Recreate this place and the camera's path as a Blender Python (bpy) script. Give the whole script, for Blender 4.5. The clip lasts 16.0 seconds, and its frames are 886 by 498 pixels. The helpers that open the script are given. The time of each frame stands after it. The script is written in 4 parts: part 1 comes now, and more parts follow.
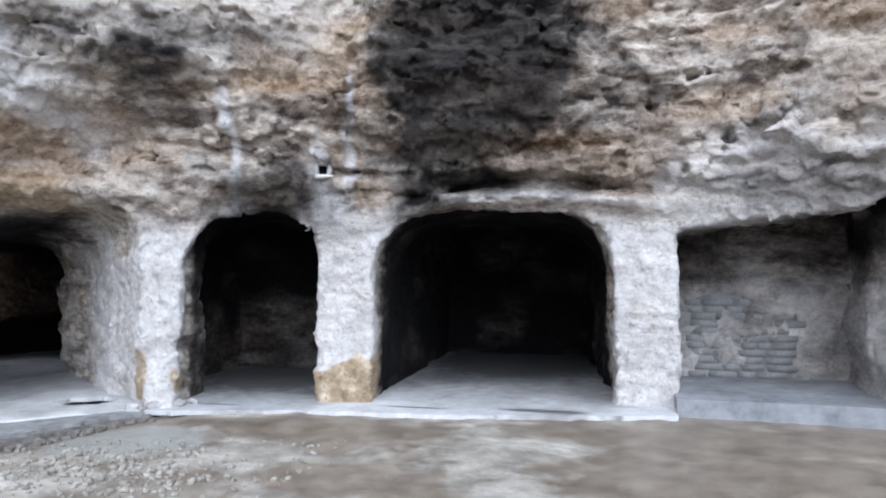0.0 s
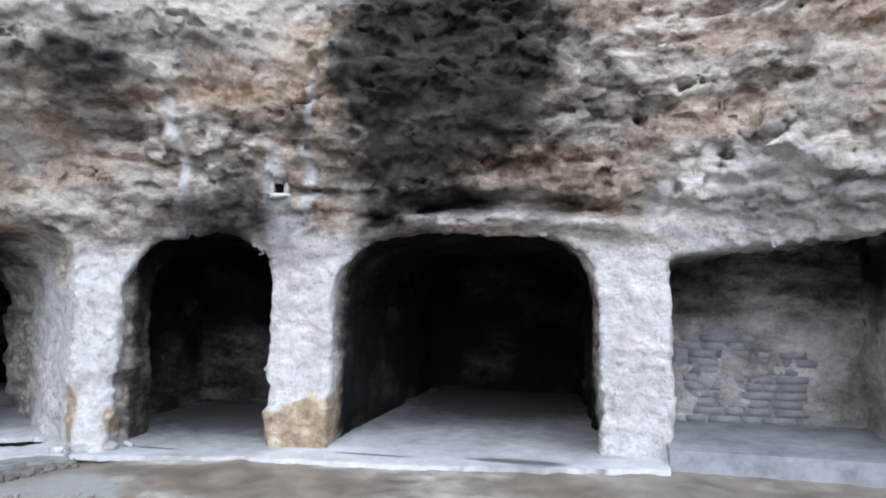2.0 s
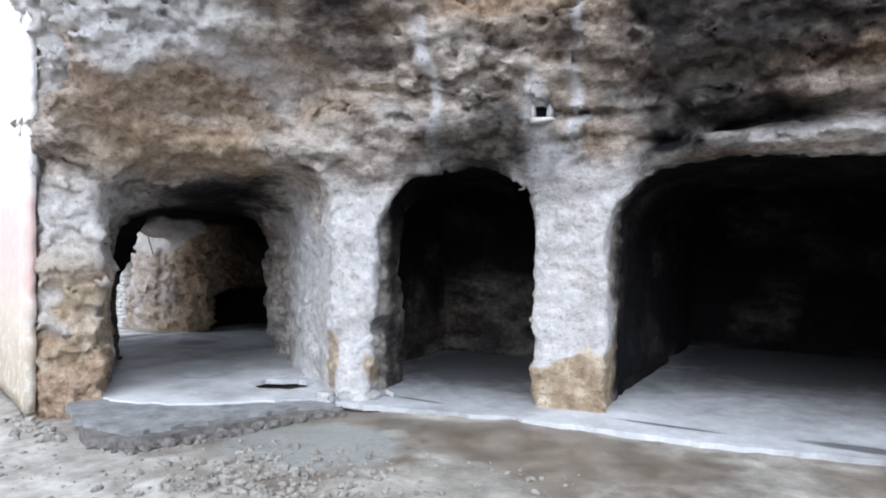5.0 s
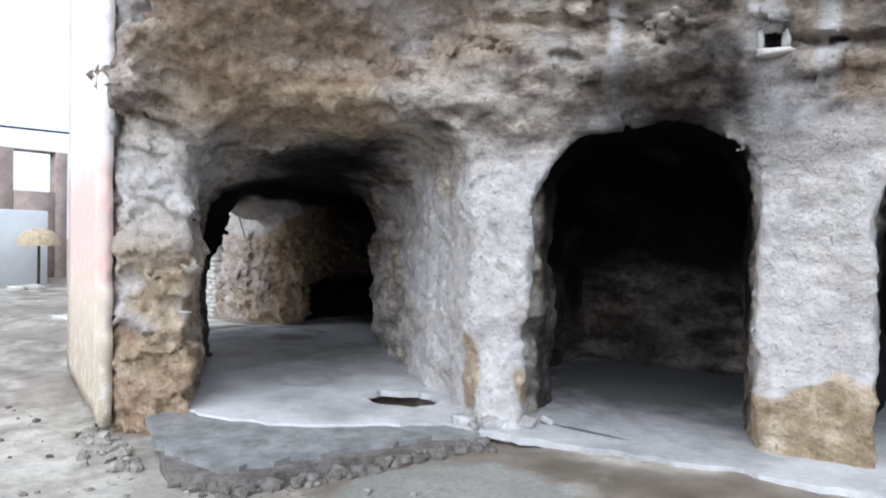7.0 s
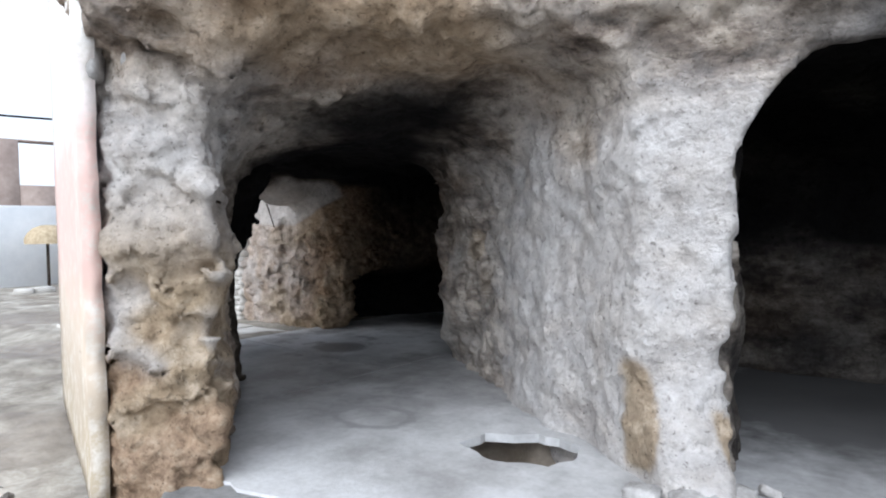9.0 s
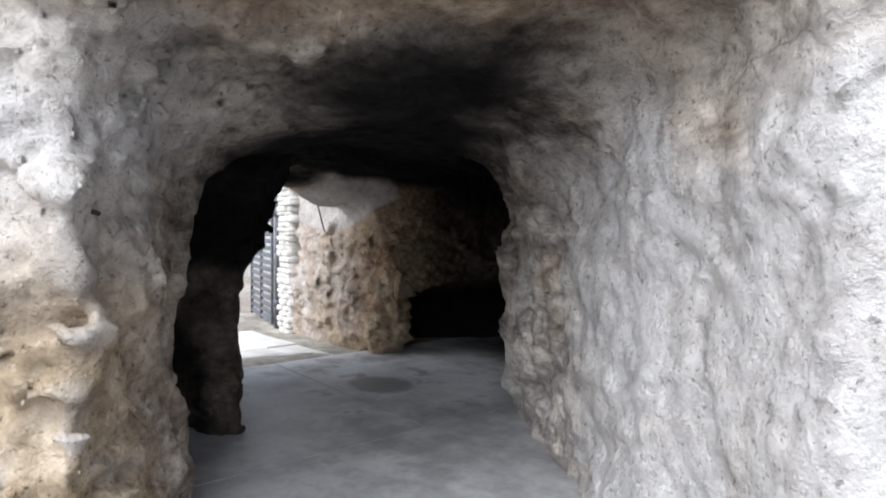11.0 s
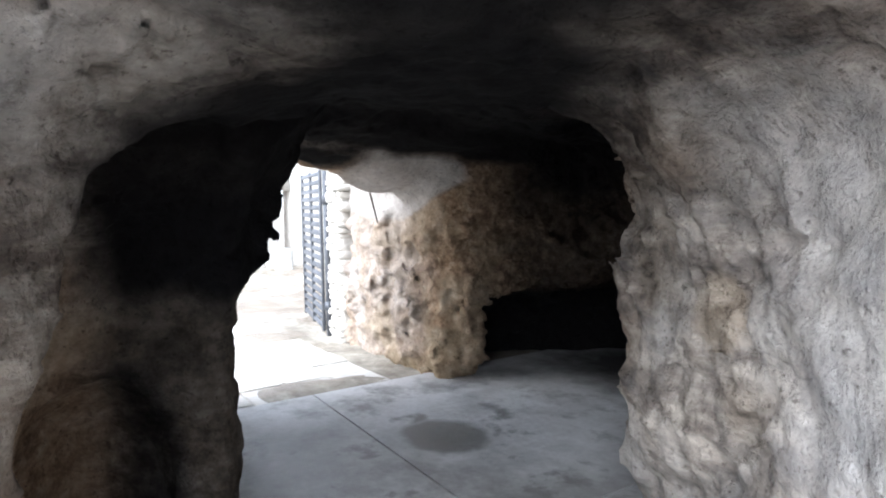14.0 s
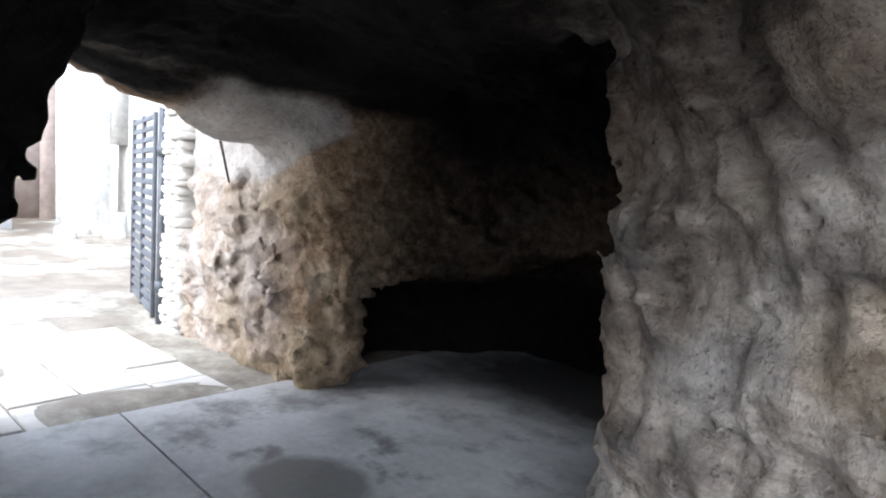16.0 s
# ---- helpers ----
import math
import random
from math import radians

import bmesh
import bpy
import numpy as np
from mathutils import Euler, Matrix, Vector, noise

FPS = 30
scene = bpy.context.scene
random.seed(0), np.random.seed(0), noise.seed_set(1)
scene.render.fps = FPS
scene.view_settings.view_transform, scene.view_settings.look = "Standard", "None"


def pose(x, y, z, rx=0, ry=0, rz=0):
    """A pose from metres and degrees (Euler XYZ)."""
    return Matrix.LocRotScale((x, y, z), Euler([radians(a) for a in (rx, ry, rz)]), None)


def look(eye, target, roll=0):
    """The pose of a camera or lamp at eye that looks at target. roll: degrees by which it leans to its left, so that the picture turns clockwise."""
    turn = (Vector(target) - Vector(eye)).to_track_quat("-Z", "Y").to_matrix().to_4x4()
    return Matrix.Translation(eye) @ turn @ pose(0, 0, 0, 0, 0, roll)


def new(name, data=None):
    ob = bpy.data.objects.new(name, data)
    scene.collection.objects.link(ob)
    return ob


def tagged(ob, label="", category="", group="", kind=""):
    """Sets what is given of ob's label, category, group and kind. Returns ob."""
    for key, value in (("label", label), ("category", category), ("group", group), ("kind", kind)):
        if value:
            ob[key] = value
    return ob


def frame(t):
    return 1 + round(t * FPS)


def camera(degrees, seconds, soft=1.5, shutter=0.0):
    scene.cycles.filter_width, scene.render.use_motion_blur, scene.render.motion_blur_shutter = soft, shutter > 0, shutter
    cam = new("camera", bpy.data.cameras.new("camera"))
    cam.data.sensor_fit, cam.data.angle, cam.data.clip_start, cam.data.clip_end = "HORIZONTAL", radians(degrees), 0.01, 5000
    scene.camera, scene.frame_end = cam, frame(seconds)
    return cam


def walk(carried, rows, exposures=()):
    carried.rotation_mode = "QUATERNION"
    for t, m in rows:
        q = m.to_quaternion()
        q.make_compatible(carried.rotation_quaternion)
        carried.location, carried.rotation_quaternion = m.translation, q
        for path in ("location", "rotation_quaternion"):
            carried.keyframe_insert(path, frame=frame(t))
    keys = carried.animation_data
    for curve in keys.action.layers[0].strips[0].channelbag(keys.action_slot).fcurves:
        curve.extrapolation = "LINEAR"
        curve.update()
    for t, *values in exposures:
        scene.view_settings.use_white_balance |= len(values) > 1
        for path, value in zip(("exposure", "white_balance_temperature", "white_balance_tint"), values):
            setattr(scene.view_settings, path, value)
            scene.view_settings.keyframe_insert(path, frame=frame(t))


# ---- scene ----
import itertools

cam = camera(68.5, 16.0, soft=2.0)
PATH = [
    (0, (2.048, 0.27, 1.496), (1.548, 2.205, 1.572), -0.4),
    (0.5, (2.067, 0.593, 1.49), (1.728, 2.564, 1.523), 1.1),
    (1, (2.127, 0.817, 1.433), (1.794, 2.788, 1.475), 0.3),
    (1.5, (2.247, 1.043, 1.421), (1.736, 2.972, 1.556), -1.2),
    (2, (2.299, 1.126, 1.495), (1.773, 3.049, 1.663), 0.1),
    (2.5, (2.286, 1.135, 1.453), (1.709, 3.043, 1.621), 0.4),
    (3, (2.293, 1.2, 1.376), (1.53, 3.045, 1.483), -1.1),
    (3.5, (2.125, 1.266, 1.453), (1.262, 3.07, 1.489), 1.2),
    (4, (1.904, 1.343, 1.431), (0.959, 3.105, 1.425), 0.6),
    (4.5, (1.669, 1.489, 1.404), (0.764, 3.27, 1.505), 0.2),
    (4.7, (1.485, 1.619, 1.423), (0.477, 3.346, 1.452), -0.5),
    (6.8, (-0.112, 2.555, 1.359), (-1.322, 4.147, 1.363), 1.3),
    (7, (-0.243, 2.665, 1.358), (-1.505, 4.216, 1.339), 0.8),
    (7.5, (-0.728, 2.876, 1.367), (-1.998, 4.421, 1.384), -0.6),
    (8, (-1.166, 3.047, 1.355), (-2.399, 4.621, 1.322), -0.8),
    (8.5, (-1.532, 3.282, 1.332), (-2.828, 4.805, 1.298), -2.7),
    (9, (-1.87, 3.559, 1.355), (-3.171, 5.076, 1.288), -1.1),
    (9.2, (-1.97, 3.642, 1.335), (-3.258, 5.172, 1.302), -0.4),
    (11.3, (-2.804, 5.06, 1.495), (-4.341, 6.336, 1.392), -0.0),
    (11.5, (-2.87, 5.138, 1.499), (-4.421, 6.392, 1.355), -0.8),
    (12, (-3.098, 5.412, 1.504), (-4.826, 6.415, 1.41), -2.2),
    (12.5, (-3.285, 5.588, 1.542), (-5.082, 6.456, 1.41), -3.5),
    (13, (-3.537, 5.699, 1.535), (-5.277, 6.675, 1.393), -0.8),
    (13.5, (-3.758, 5.82, 1.625), (-5.405, 6.935, 1.414), 0.1),
    (14, (-4.002, 5.994, 1.604), (-5.657, 7.107, 1.458), -1.0),
    (14.5, (-4.249, 6.126, 1.567), (-5.846, 7.311, 1.352), 1.6),
    (15, (-4.552, 6.285, 1.542), (-5.996, 7.651, 1.324), 2.3),
    (15.5, (-4.852, 6.499, 1.504), (-6.255, 7.914, 1.331), 2.6),
    (16, (-5.106, 6.637, 1.472), (-6.485, 8.074, 1.281), 3.5),
]
EXPOSURES = [(0, 0.65, 5500, 10), (1, 0.56, 5480, 10), (2, 0.65, 5500, 10), (3, 0.8, 5550, 10), (4.5, 0.66, 5530, 10), (7, 0.52, 5680, 9), (9.2, 0.6, 5800, 9), (11.5, 1.4, 5900, 10), (12.5, 1.78, 5880, 10), (14.0, 2.0, 5800, 9), (15, 2.0, 5750, 9), (16, 1.85, 5750, 9)]
walk(cam, [(t, look(eye, target, roll)) for t, eye, target, roll in PATH], EXPOSURES)


# ---- light ----
world = bpy.data.worlds.new("overcast")
scene.world = world
world.use_nodes = True
wn = world.node_tree.nodes
sky = wn.new("ShaderNodeTexSky")
sky.sky_type, sky.sun_disc = "NISHITA", False
sky.sun_elevation, sky.sun_rotation = radians(38), radians(207)
sky.air_density, sky.dust_density, sky.ozone_density = 1.2, 4.0, 1.0
cloud = wn.new("ShaderNodeMix")
cloud.data_type = "RGBA"
cloud.inputs[0].default_value, cloud.inputs[7].default_value = 0.8, (7.0, 7.25, 7.7, 1)
world.node_tree.links.new(sky.outputs[0], cloud.inputs[6])
world.node_tree.links.new(cloud.outputs[2], wn["Background"].inputs[0])
wn["Background"].inputs[1].default_value = 0.13
sun = new("sun", bpy.data.lights.new("sun", "SUN"))
sun.data.energy, sun.data.angle, sun.data.color = 2.4, radians(60), (1.0, 0.97, 0.93)
sun.matrix_world = look((0, 0, 20), (-4.5, 9.0, 12.1))


# ---- materials ----
def material(name, rough=0.9, metal=0.0):
    m = bpy.data.materials.new(name)
    m.use_nodes = True
    b = m.node_tree.nodes["Principled BSDF"]
    b.inputs["Roughness"].default_value, b.inputs["Metallic"].default_value = rough, metal
    b.inputs["Specular IOR Level"].default_value = 0.3
    return m, m.node_tree, b


def node(tree, kind, **values):
    n = tree.nodes.new(kind)
    for k, v in values.items():
        n.inputs[k.replace("_", " ")].default_value = v
    return n


def noise_at(tree, scale, detail=6, rough=0.6, vec=None, stretch=None):
    n = node(tree, "ShaderNodeTexNoise", Scale=scale, Detail=detail, Roughness=rough)
    if vec is None:
        vec = tree.nodes.new("ShaderNodeTexCoord").outputs["Object"]
    if stretch:
        mp = tree.nodes.new("ShaderNodeMapping")
        mp.inputs["Scale"].default_value = stretch
        tree.links.new(vec, mp.inputs[0])
        vec = mp.outputs[0]
    tree.links.new(vec, n.inputs["Vector"])
    return n.outputs["Fac"]


def ramp(tree, fac, stops):
    r = tree.nodes.new("ShaderNodeValToRGB")
    while len(r.color_ramp.elements) < len(stops):
        r.color_ramp.elements.new(0.5)
    for e, (p, c) in zip(r.color_ramp.elements, stops):
        e.position, e.color = p, (*c, 1) if len(c) == 3 else c
    tree.links.new(fac, r.inputs[0])
    return r.outputs["Color"]


def mixed(tree, fac, a, b, mode="MIX"):
    m = tree.nodes.new("ShaderNodeMix")
    m.data_type, m.blend_type = "RGBA", mode
    for sock, v in ((m.inputs[0], fac), (m.inputs[6], a), (m.inputs[7], b)):
        if hasattr(v, "links"):
            tree.links.new(v, sock)
        else:
            sock.default_value = v if isinstance(v, (int, float)) else (*v, 1)
    return m.outputs[2]


def maths(tree, op, a, b=None, clamp=False):
    m = tree.nodes.new("ShaderNodeMath")
    m.operation, m.use_clamp = op, clamp
    for sock, v in zip(m.inputs, (a, b)):
        if v is None:
            continue
        if hasattr(v, "links"):
            tree.links.new(v, sock)
        else:
            sock.default_value = v
    return m.outputs[0]


def bump(tree, bsdf, height, strength, distance):
    b = node(tree, "ShaderNodeBump", Strength=strength, Distance=distance)
    tree.links.new(height, b.inputs["Height"])
    tree.links.new(b.outputs[0], bsdf.inputs["Normal"])


def attribute(tree, name):
    a = tree.nodes.new("ShaderNodeAttribute")
    a.attribute_name = name
    return a.outputs["Fac"]


def noise_color(tree, scale):
    n = node(tree, "ShaderNodeTexNoise", Scale=scale, Detail=3)
    tree.links.new(tree.nodes.new("ShaderNodeTexCoord").outputs["Object"], n.inputs["Vector"])
    return n.outputs["Color"]


def rock_material():
    """Limestone with strata, ochre seams, limewash, smoke plus painted shade, each by its mask."""
    m, t, b = material("rock", 0.95)
    b.inputs["Specular IOR Level"].default_value = 0.08
    coarse = noise_at(t, 1.6, 8, 0.65)
    grain = noise_at(t, 14, 8, 0.7)
    strata = noise_at(t, 1.0, 5, 0.65, stretch=(2.2, 2.2, 5.5))
    base = ramp(t, strata, [(0.34, (0.06, 0.049, 0.043)), (0.47, (0.24, 0.198, 0.165)), (0.57, (0.48, 0.42, 0.355)), (0.7, (0.66, 0.60, 0.53))])
    base = mixed(t, maths(t, "MULTIPLY", ramp(t, coarse, [(0.45, (0, 0, 0)), (0.68, (1, 1, 1))]), 0.75), base, (0.42, 0.395, 0.365))
    patch = noise_at(t, 0.7, 5, 0.6)
    base = mixed(t, ramp(t, patch, [(0.5, (0, 0, 0)), (0.64, (0.45, 0.45, 0.45))]), base, ramp(t, grain, [(0.3, (0.13, 0.09, 0.065)), (0.7, (0.43, 0.335, 0.25))]))
    ochre = ramp(t, grain, [(0.3, (0.14, 0.083, 0.05)), (0.52, (0.34, 0.235, 0.15)), (0.72, (0.52, 0.42, 0.31))])
    base = mixed(t, attribute(t, "ochre"), base, ochre)
    lime = ramp(t, noise_at(t, 6, 9, 0.75), [(0.28, (0.40, 0.38, 0.365)), (0.46, (0.565, 0.545, 0.53)), (0.64, (0.68, 0.665, 0.655))])
    base = mixed(t, attribute(t, "lime"), base, lime)
    tan = ramp(t, noise_at(t, 5, 8, 0.7), [(0.3, (0.19, 0.135, 0.085)), (0.5, (0.38, 0.295, 0.2)), (0.7, (0.64, 0.54, 0.42))])
    base = mixed(t, attribute(t, "tan"), base, tan)
    # one mask: smoke stains and shade painted into the colour
    smoke = attribute(t, "soot_and_shade")
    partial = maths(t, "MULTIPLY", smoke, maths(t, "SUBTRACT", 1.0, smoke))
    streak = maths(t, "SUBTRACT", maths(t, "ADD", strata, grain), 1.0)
    soot_and_shade = maths(t, "ADD", smoke, maths(t, "MULTIPLY", maths(t, "MULTIPLY", partial, streak), -2.2), True)
    base = mixed(t, soot_and_shade, base, (0.010, 0.0095, 0.010))
    pits = ramp(t, noise_at(t, 30, 6, 0.72), [(0.34, (0.3, 0.28, 0.265)), (0.42, (1, 1, 1))])
    base = mixed(t, 0.75, base, pits, "MULTIPLY")
    mottle = ramp(t, noise_at(t, 11, 7, 0.72), [(0.32, (0.55, 0.53, 0.52)), (0.46, (1.1, 1.1, 1.1)), (0.62, (1.34, 1.34, 1.35))])
    base = mixed(t, maths(t, "SUBTRACT", 0.85, maths(t, "MULTIPLY", attribute(t, "lime"), 0.5)), base, mottle, "MULTIPLY")
    fissure = node(t, "ShaderNodeTexVoronoi", Scale=2.6, Randomness=1.0)
    fissure.feature = "DISTANCE_TO_EDGE"
    bent = t.nodes.new("ShaderNodeMapping")
    bent.inputs["Scale"].default_value = (1.0, 1.0, 2.4)
    t.links.new(mixed(t, 0.16, t.nodes.new("ShaderNodeTexCoord").outputs["Object"], noise_color(t, 3.5)), bent.inputs[0])
    t.links.new(bent.outputs[0], fissure.inputs["Vector"])
    crack = ramp(t, fissure.outputs["Distance"], [(0.0, (1, 1, 1)), (0.035, (0, 0, 0))])
    crack = maths(t, "MULTIPLY", crack, ramp(t, noise_at(t, 2.2, 4), [(0.56, (0, 0, 0)), (0.66, (1, 1, 1))]))
    base = mixed(t, maths(t, "MULTIPLY", crack, maths(t, "MULTIPLY", maths(t, "SUBTRACT", 1.0, attribute(t, "lime")), 0.4)), base, (0.035, 0.03, 0.028))
    t.links.new(base, b.inputs["Base Color"])
    vor = node(t, "ShaderNodeTexVoronoi", Scale=9.0, Detail=2.0, Randomness=1.0)
    warp = mixed(t, 0.06, t.nodes.new("ShaderNodeTexCoord").outputs["Object"], noise_color(t, 6.0))
    t.links.new(warp, vor.inputs["Vector"])
    h = maths(t, "ADD", maths(t, "MULTIPLY", noise_at(t, 9, 7, 0.66), 1.0), maths(t, "MULTIPLY", vor.outputs["Distance"], 0.3))
    h = maths(t, "ADD", h, maths(t, "MULTIPLY", noise_at(t, 34, 6, 0.7), 0.5))
    h = maths(t, "ADD", h, maths(t, "MULTIPLY", noise_at(t, 75, 5, 0.7), 0.26))
    h = maths(t, "SUBTRACT", h, maths(t, "MULTIPLY", crack, 0.12))
    bump(t, b, h, 0.95, 0.055)
    return m


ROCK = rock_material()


def spot(tree, cx, cy, rx, ry, soft):
    """A blot on the floor: 1 within, 0 without, with a ragged edge."""
    pos = tree.nodes.new("ShaderNodeNewGeometry").outputs["Position"]
    mp = tree.nodes.new("ShaderNodeMapping")
    mp.inputs["Location"].default_value = (-cx / rx, -cy / ry, 0)
    mp.inputs["Scale"].default_value = (1 / rx, 1 / ry, 0)
    tree.links.new(pos, mp.inputs[0])
    far = tree.nodes.new("ShaderNodeVectorMath")
    far.operation = "LENGTH"
    tree.links.new(mp.outputs[0], far.inputs[0])
    r = maths(tree, "ADD", far.outputs["Value"], maths(tree, "MULTIPLY", maths(tree, "SUBTRACT", noise_at(tree, 5, 5), 0.5), 0.6))
    return ramp(tree, maths(tree, "MULTIPLY", r, 0.5), [(0.5 * (1 - soft), (1, 1, 1)), (0.5 * (1 + soft), (0, 0, 0))])


def concrete_material():
    m, t, b = material("concrete", 0.75)
    big, fine = noise_at(t, 0.9, 8, 0.6), noise_at(t, 22, 7, 0.7)
    c = ramp(t, big, [(0.34, (0.34, 0.335, 0.33)), (0.5, (0.56, 0.56, 0.56)), (0.66, (0.68, 0.68, 0.685))])
    c = mixed(t, 0.5, c, ramp(t, fine, [(0.3, (0.7, 0.69, 0.68)), (0.6, (1, 1, 1))]), "MULTIPLY")
    wet = ramp(t, noise_at(t, 1.9, 8, 0.65), [(0.5, (0, 0, 0)), (0.62, (1, 1, 1))])
    wet = maths(t, "MULTIPLY", wet, spot(t, -7.6, 8.2, 2.1, 1.9, 0.5))
    for cx, cy, rx, ry in ((-7.62, 8.42, 0.36, 0.3), (-0.15, 7.32, 0.42, 0.035), (1.3, 7.42, 0.45, 0.09), (2.1, 7.3, 0.2, 0.06), (-2.4, 7.0, 0.3, 0.03)):
        wet = maths(t, "MAXIMUM", wet, spot(t, cx, cy, rx, ry, 0.2))
    # darker, glossier patch by the inner pier
    wet = maths(t, "MAXIMUM", wet, maths(t, "MULTIPLY", spot(t, -6.2, 6.9, 0.9, 0.7, 0.6), 0.6))
    for cx, cy, rx, ry in ((-4.1, 4.97, 0.3, 0.16), (-3.78, 5.15, 0.25, 0.28), (-3.5, 5.62, 0.17, 0.35)):
        wet = maths(t, "MAXIMUM", wet, maths(t, "MULTIPLY", spot(t, cx, cy, rx, ry, 0.4), 0.6))
    ring = maths(t, "SUBTRACT", spot(t, -5.3, 6.75, 0.36, 0.3, 0.12), spot(t, -5.3, 6.75, 0.25, 0.19, 0.12), True)
    wet = maths(t, "MAXIMUM", wet, maths(t, "MULTIPLY", ring, 0.7))
    # broad blotches that darken the passage floor and make it glossier
    dark_blotches = ramp(t, noise_at(t, 2.6, 8, 0.7), [(0.36, (0.42, 0.42, 0.42)), (0.6, (0.95, 0.95, 0.95))])
    wet = maths(t, "MAXIMUM", wet, maths(t, "MULTIPLY", spot(t, -6.4, 7.5, 1.7, 1.5, 0.5), dark_blotches))
    # cave shade painted on the floor, deepest at the back and in the recess
    floor_shade = maths(t, "MAXIMUM", maths(t, "MAXIMUM", spot(t, -2.7, 9.3, 1.8, 2.2, 0.45), spot(t, 0.6, 11.6, 2.6, 3.4, 0.5)), maths(t, "MULTIPLY", spot(t, -7.2, 11.0, 1.8, 0.8, 0.3), 1.0))
    c = mixed(t, maths(t, "MULTIPLY", floor_shade, 0.95), c, (0.04, 0.039, 0.04))
    c = mixed(t, maths(t, "MULTIPLY", wet, 0.8), c, (0.10, 0.096, 0.092))
    t.links.new(ramp(t, wet, [(0.0, (0.75, 0.75, 0.75)), (1.0, (0.4, 0.4, 0.4))]), b.inputs["Roughness"])
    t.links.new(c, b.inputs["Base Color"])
    bump(t, b, maths(t, "ADD", fine, maths(t, "MULTIPLY", big, 2.0)), 0.35, 0.015)
    return m


CONCRETE = concrete_material()


def earth_material():
    """Trodden earth over bare rock: dry and pale, with wet brown runs and a worn concrete patch."""
    m, t, b = material("wet_earth", 0.8)
    big, mid, fine = noise_at(t, 0.6, 8, 0.62), noise_at(t, 2.6, 8, 0.68), noise_at(t, 30, 7, 0.7)
    c = ramp(t, mid, [(0.3, (0.16, 0.14, 0.115)), (0.48, (0.285, 0.26, 0.22)), (0.64, (0.42, 0.39, 0.335))])
    swirl = ramp(t, noise_at(t, 1.1, 8, 0.66, stretch=(0.7, 1.7, 1.0)), [(0.52, (0, 0, 0)), (0.64, (1, 1, 1))])
    c = mixed(t, maths(t, "MULTIPLY", swirl, 0.75), c, ramp(t, mid, [(0.35, (0.36, 0.33, 0.28)), (0.65, (0.62, 0.585, 0.52))]))
    dust = maths(t, "MAXIMUM", spot(t, -5.3, 3.5, 2.6, 1.9, 0.6), spot(t, -2.7, 4.2, 0.8, 0.35, 0.5))
    c = mixed(t, maths(t, "MULTIPLY", dust, 0.45), c, ramp(t, mid, [(0.35, (0.36, 0.33, 0.285)), (0.6, (0.70, 0.67, 0.61))]))
    wet = maths(t, "MULTIPLY", ramp(t, big, [(0.47, (0, 0, 0)), (0.53, (1, 1, 1))]), maths(t, "SUBTRACT", 1.0, dust))
    # the last spot darkens the bottom of the floor hole
    for cx, cy, rx, ry in ((-0.75, 6.3, 1.25, 0.55), (3.3, 6.75, 2.3, 0.5), (-0.1, 4.9, 0.6, 0.4), (3.6, 5.4, 1.3, 0.9), (-4.1, 6.85, 0.8, 0.6)):
        wet = maths(t, "MAXIMUM", wet, spot(t, cx, cy, rx, ry, 0.15))
    c = mixed(t, maths(t, "MULTIPLY", wet, 0.8), c, ramp(t, mid, [(0.35, (0.13, 0.1, 0.072)), (0.65, (0.24, 0.195, 0.15))]))
    pad = spot(t, -2.4, 5.5, 0.8, 0.62, 0.1)
    c = mixed(t, maths(t, "MULTIPLY", pad, 0.9), c, ramp(t, fine, [(0.3, (0.24, 0.24, 0.215)), (0.7, (0.38, 0.38, 0.35))]))
    c = mixed(t, 0.5, c, ramp(t, fine, [(0.3, (0.62, 0.6, 0.57)), (0.6, (1, 1, 1))]), "MULTIPLY")
    t.links.new(c, b.inputs["Base Color"])
    t.links.new(ramp(t, wet, [(0.0, (0.85, 0.85, 0.85)), (1.0, (0.33, 0.33, 0.33))]), b.inputs["Roughness"])
    bump(t, b, maths(t, "ADD", maths(t, "MULTIPLY", mid, 1.5), fine), 0.45, 0.025)
    return m


EARTH = earth_material()

def plain_material(name, dark, light, scale, rough=0.9, metal=0.0, relief=0.02, spec=0.2):
    """One substance in two tones with grain and relief."""
    m, t, b = material(name, rough, metal)
    b.inputs["Specular IOR Level"].default_value = spec
    info = t.nodes.new("ShaderNodeObjectInfo").outputs["Random"]
    n = noise_at(t, scale, 8, 0.7)
    c = ramp(t, n, [(0.3, dark), (0.7, light)])
    c = mixed(t, 0.35, c, ramp(t, info, [(0.0, (0.55, 0.53, 0.5)), (1.0, (1, 1, 1))]), "MULTIPLY")
    t.links.new(c, b.inputs["Base Color"])
    bump(t, b, maths(t, "ADD", n, maths(t, "MULTIPLY", noise_at(t, scale * 5, 6, 0.7), 0.4)), 0.8, relief)
    return m


SUBBASE = plain_material("grey_mortar", (0.13, 0.13, 0.128), (0.34, 0.34, 0.335), 5, relief=0.02)
# plain bluish grey, toned darker than the floor
STEP = plain_material("bluish_concrete", (0.16, 0.17, 0.185), (0.38, 0.39, 0.41), 3, 0.7, relief=0.01)
DUSK = plain_material("dark_rubble", (0.07, 0.062, 0.055), (0.26, 0.24, 0.22), 10)


# ---- the rock, carved ----
CELL = 0.029
LOW, HIGH = (-13.0, 4.2, -0.32), (7.2, 13.3, 5.6)
rng = np.random.default_rng(7)
LATTICE = rng.random((64, 64, 64), dtype=np.float32) * 2 - 1


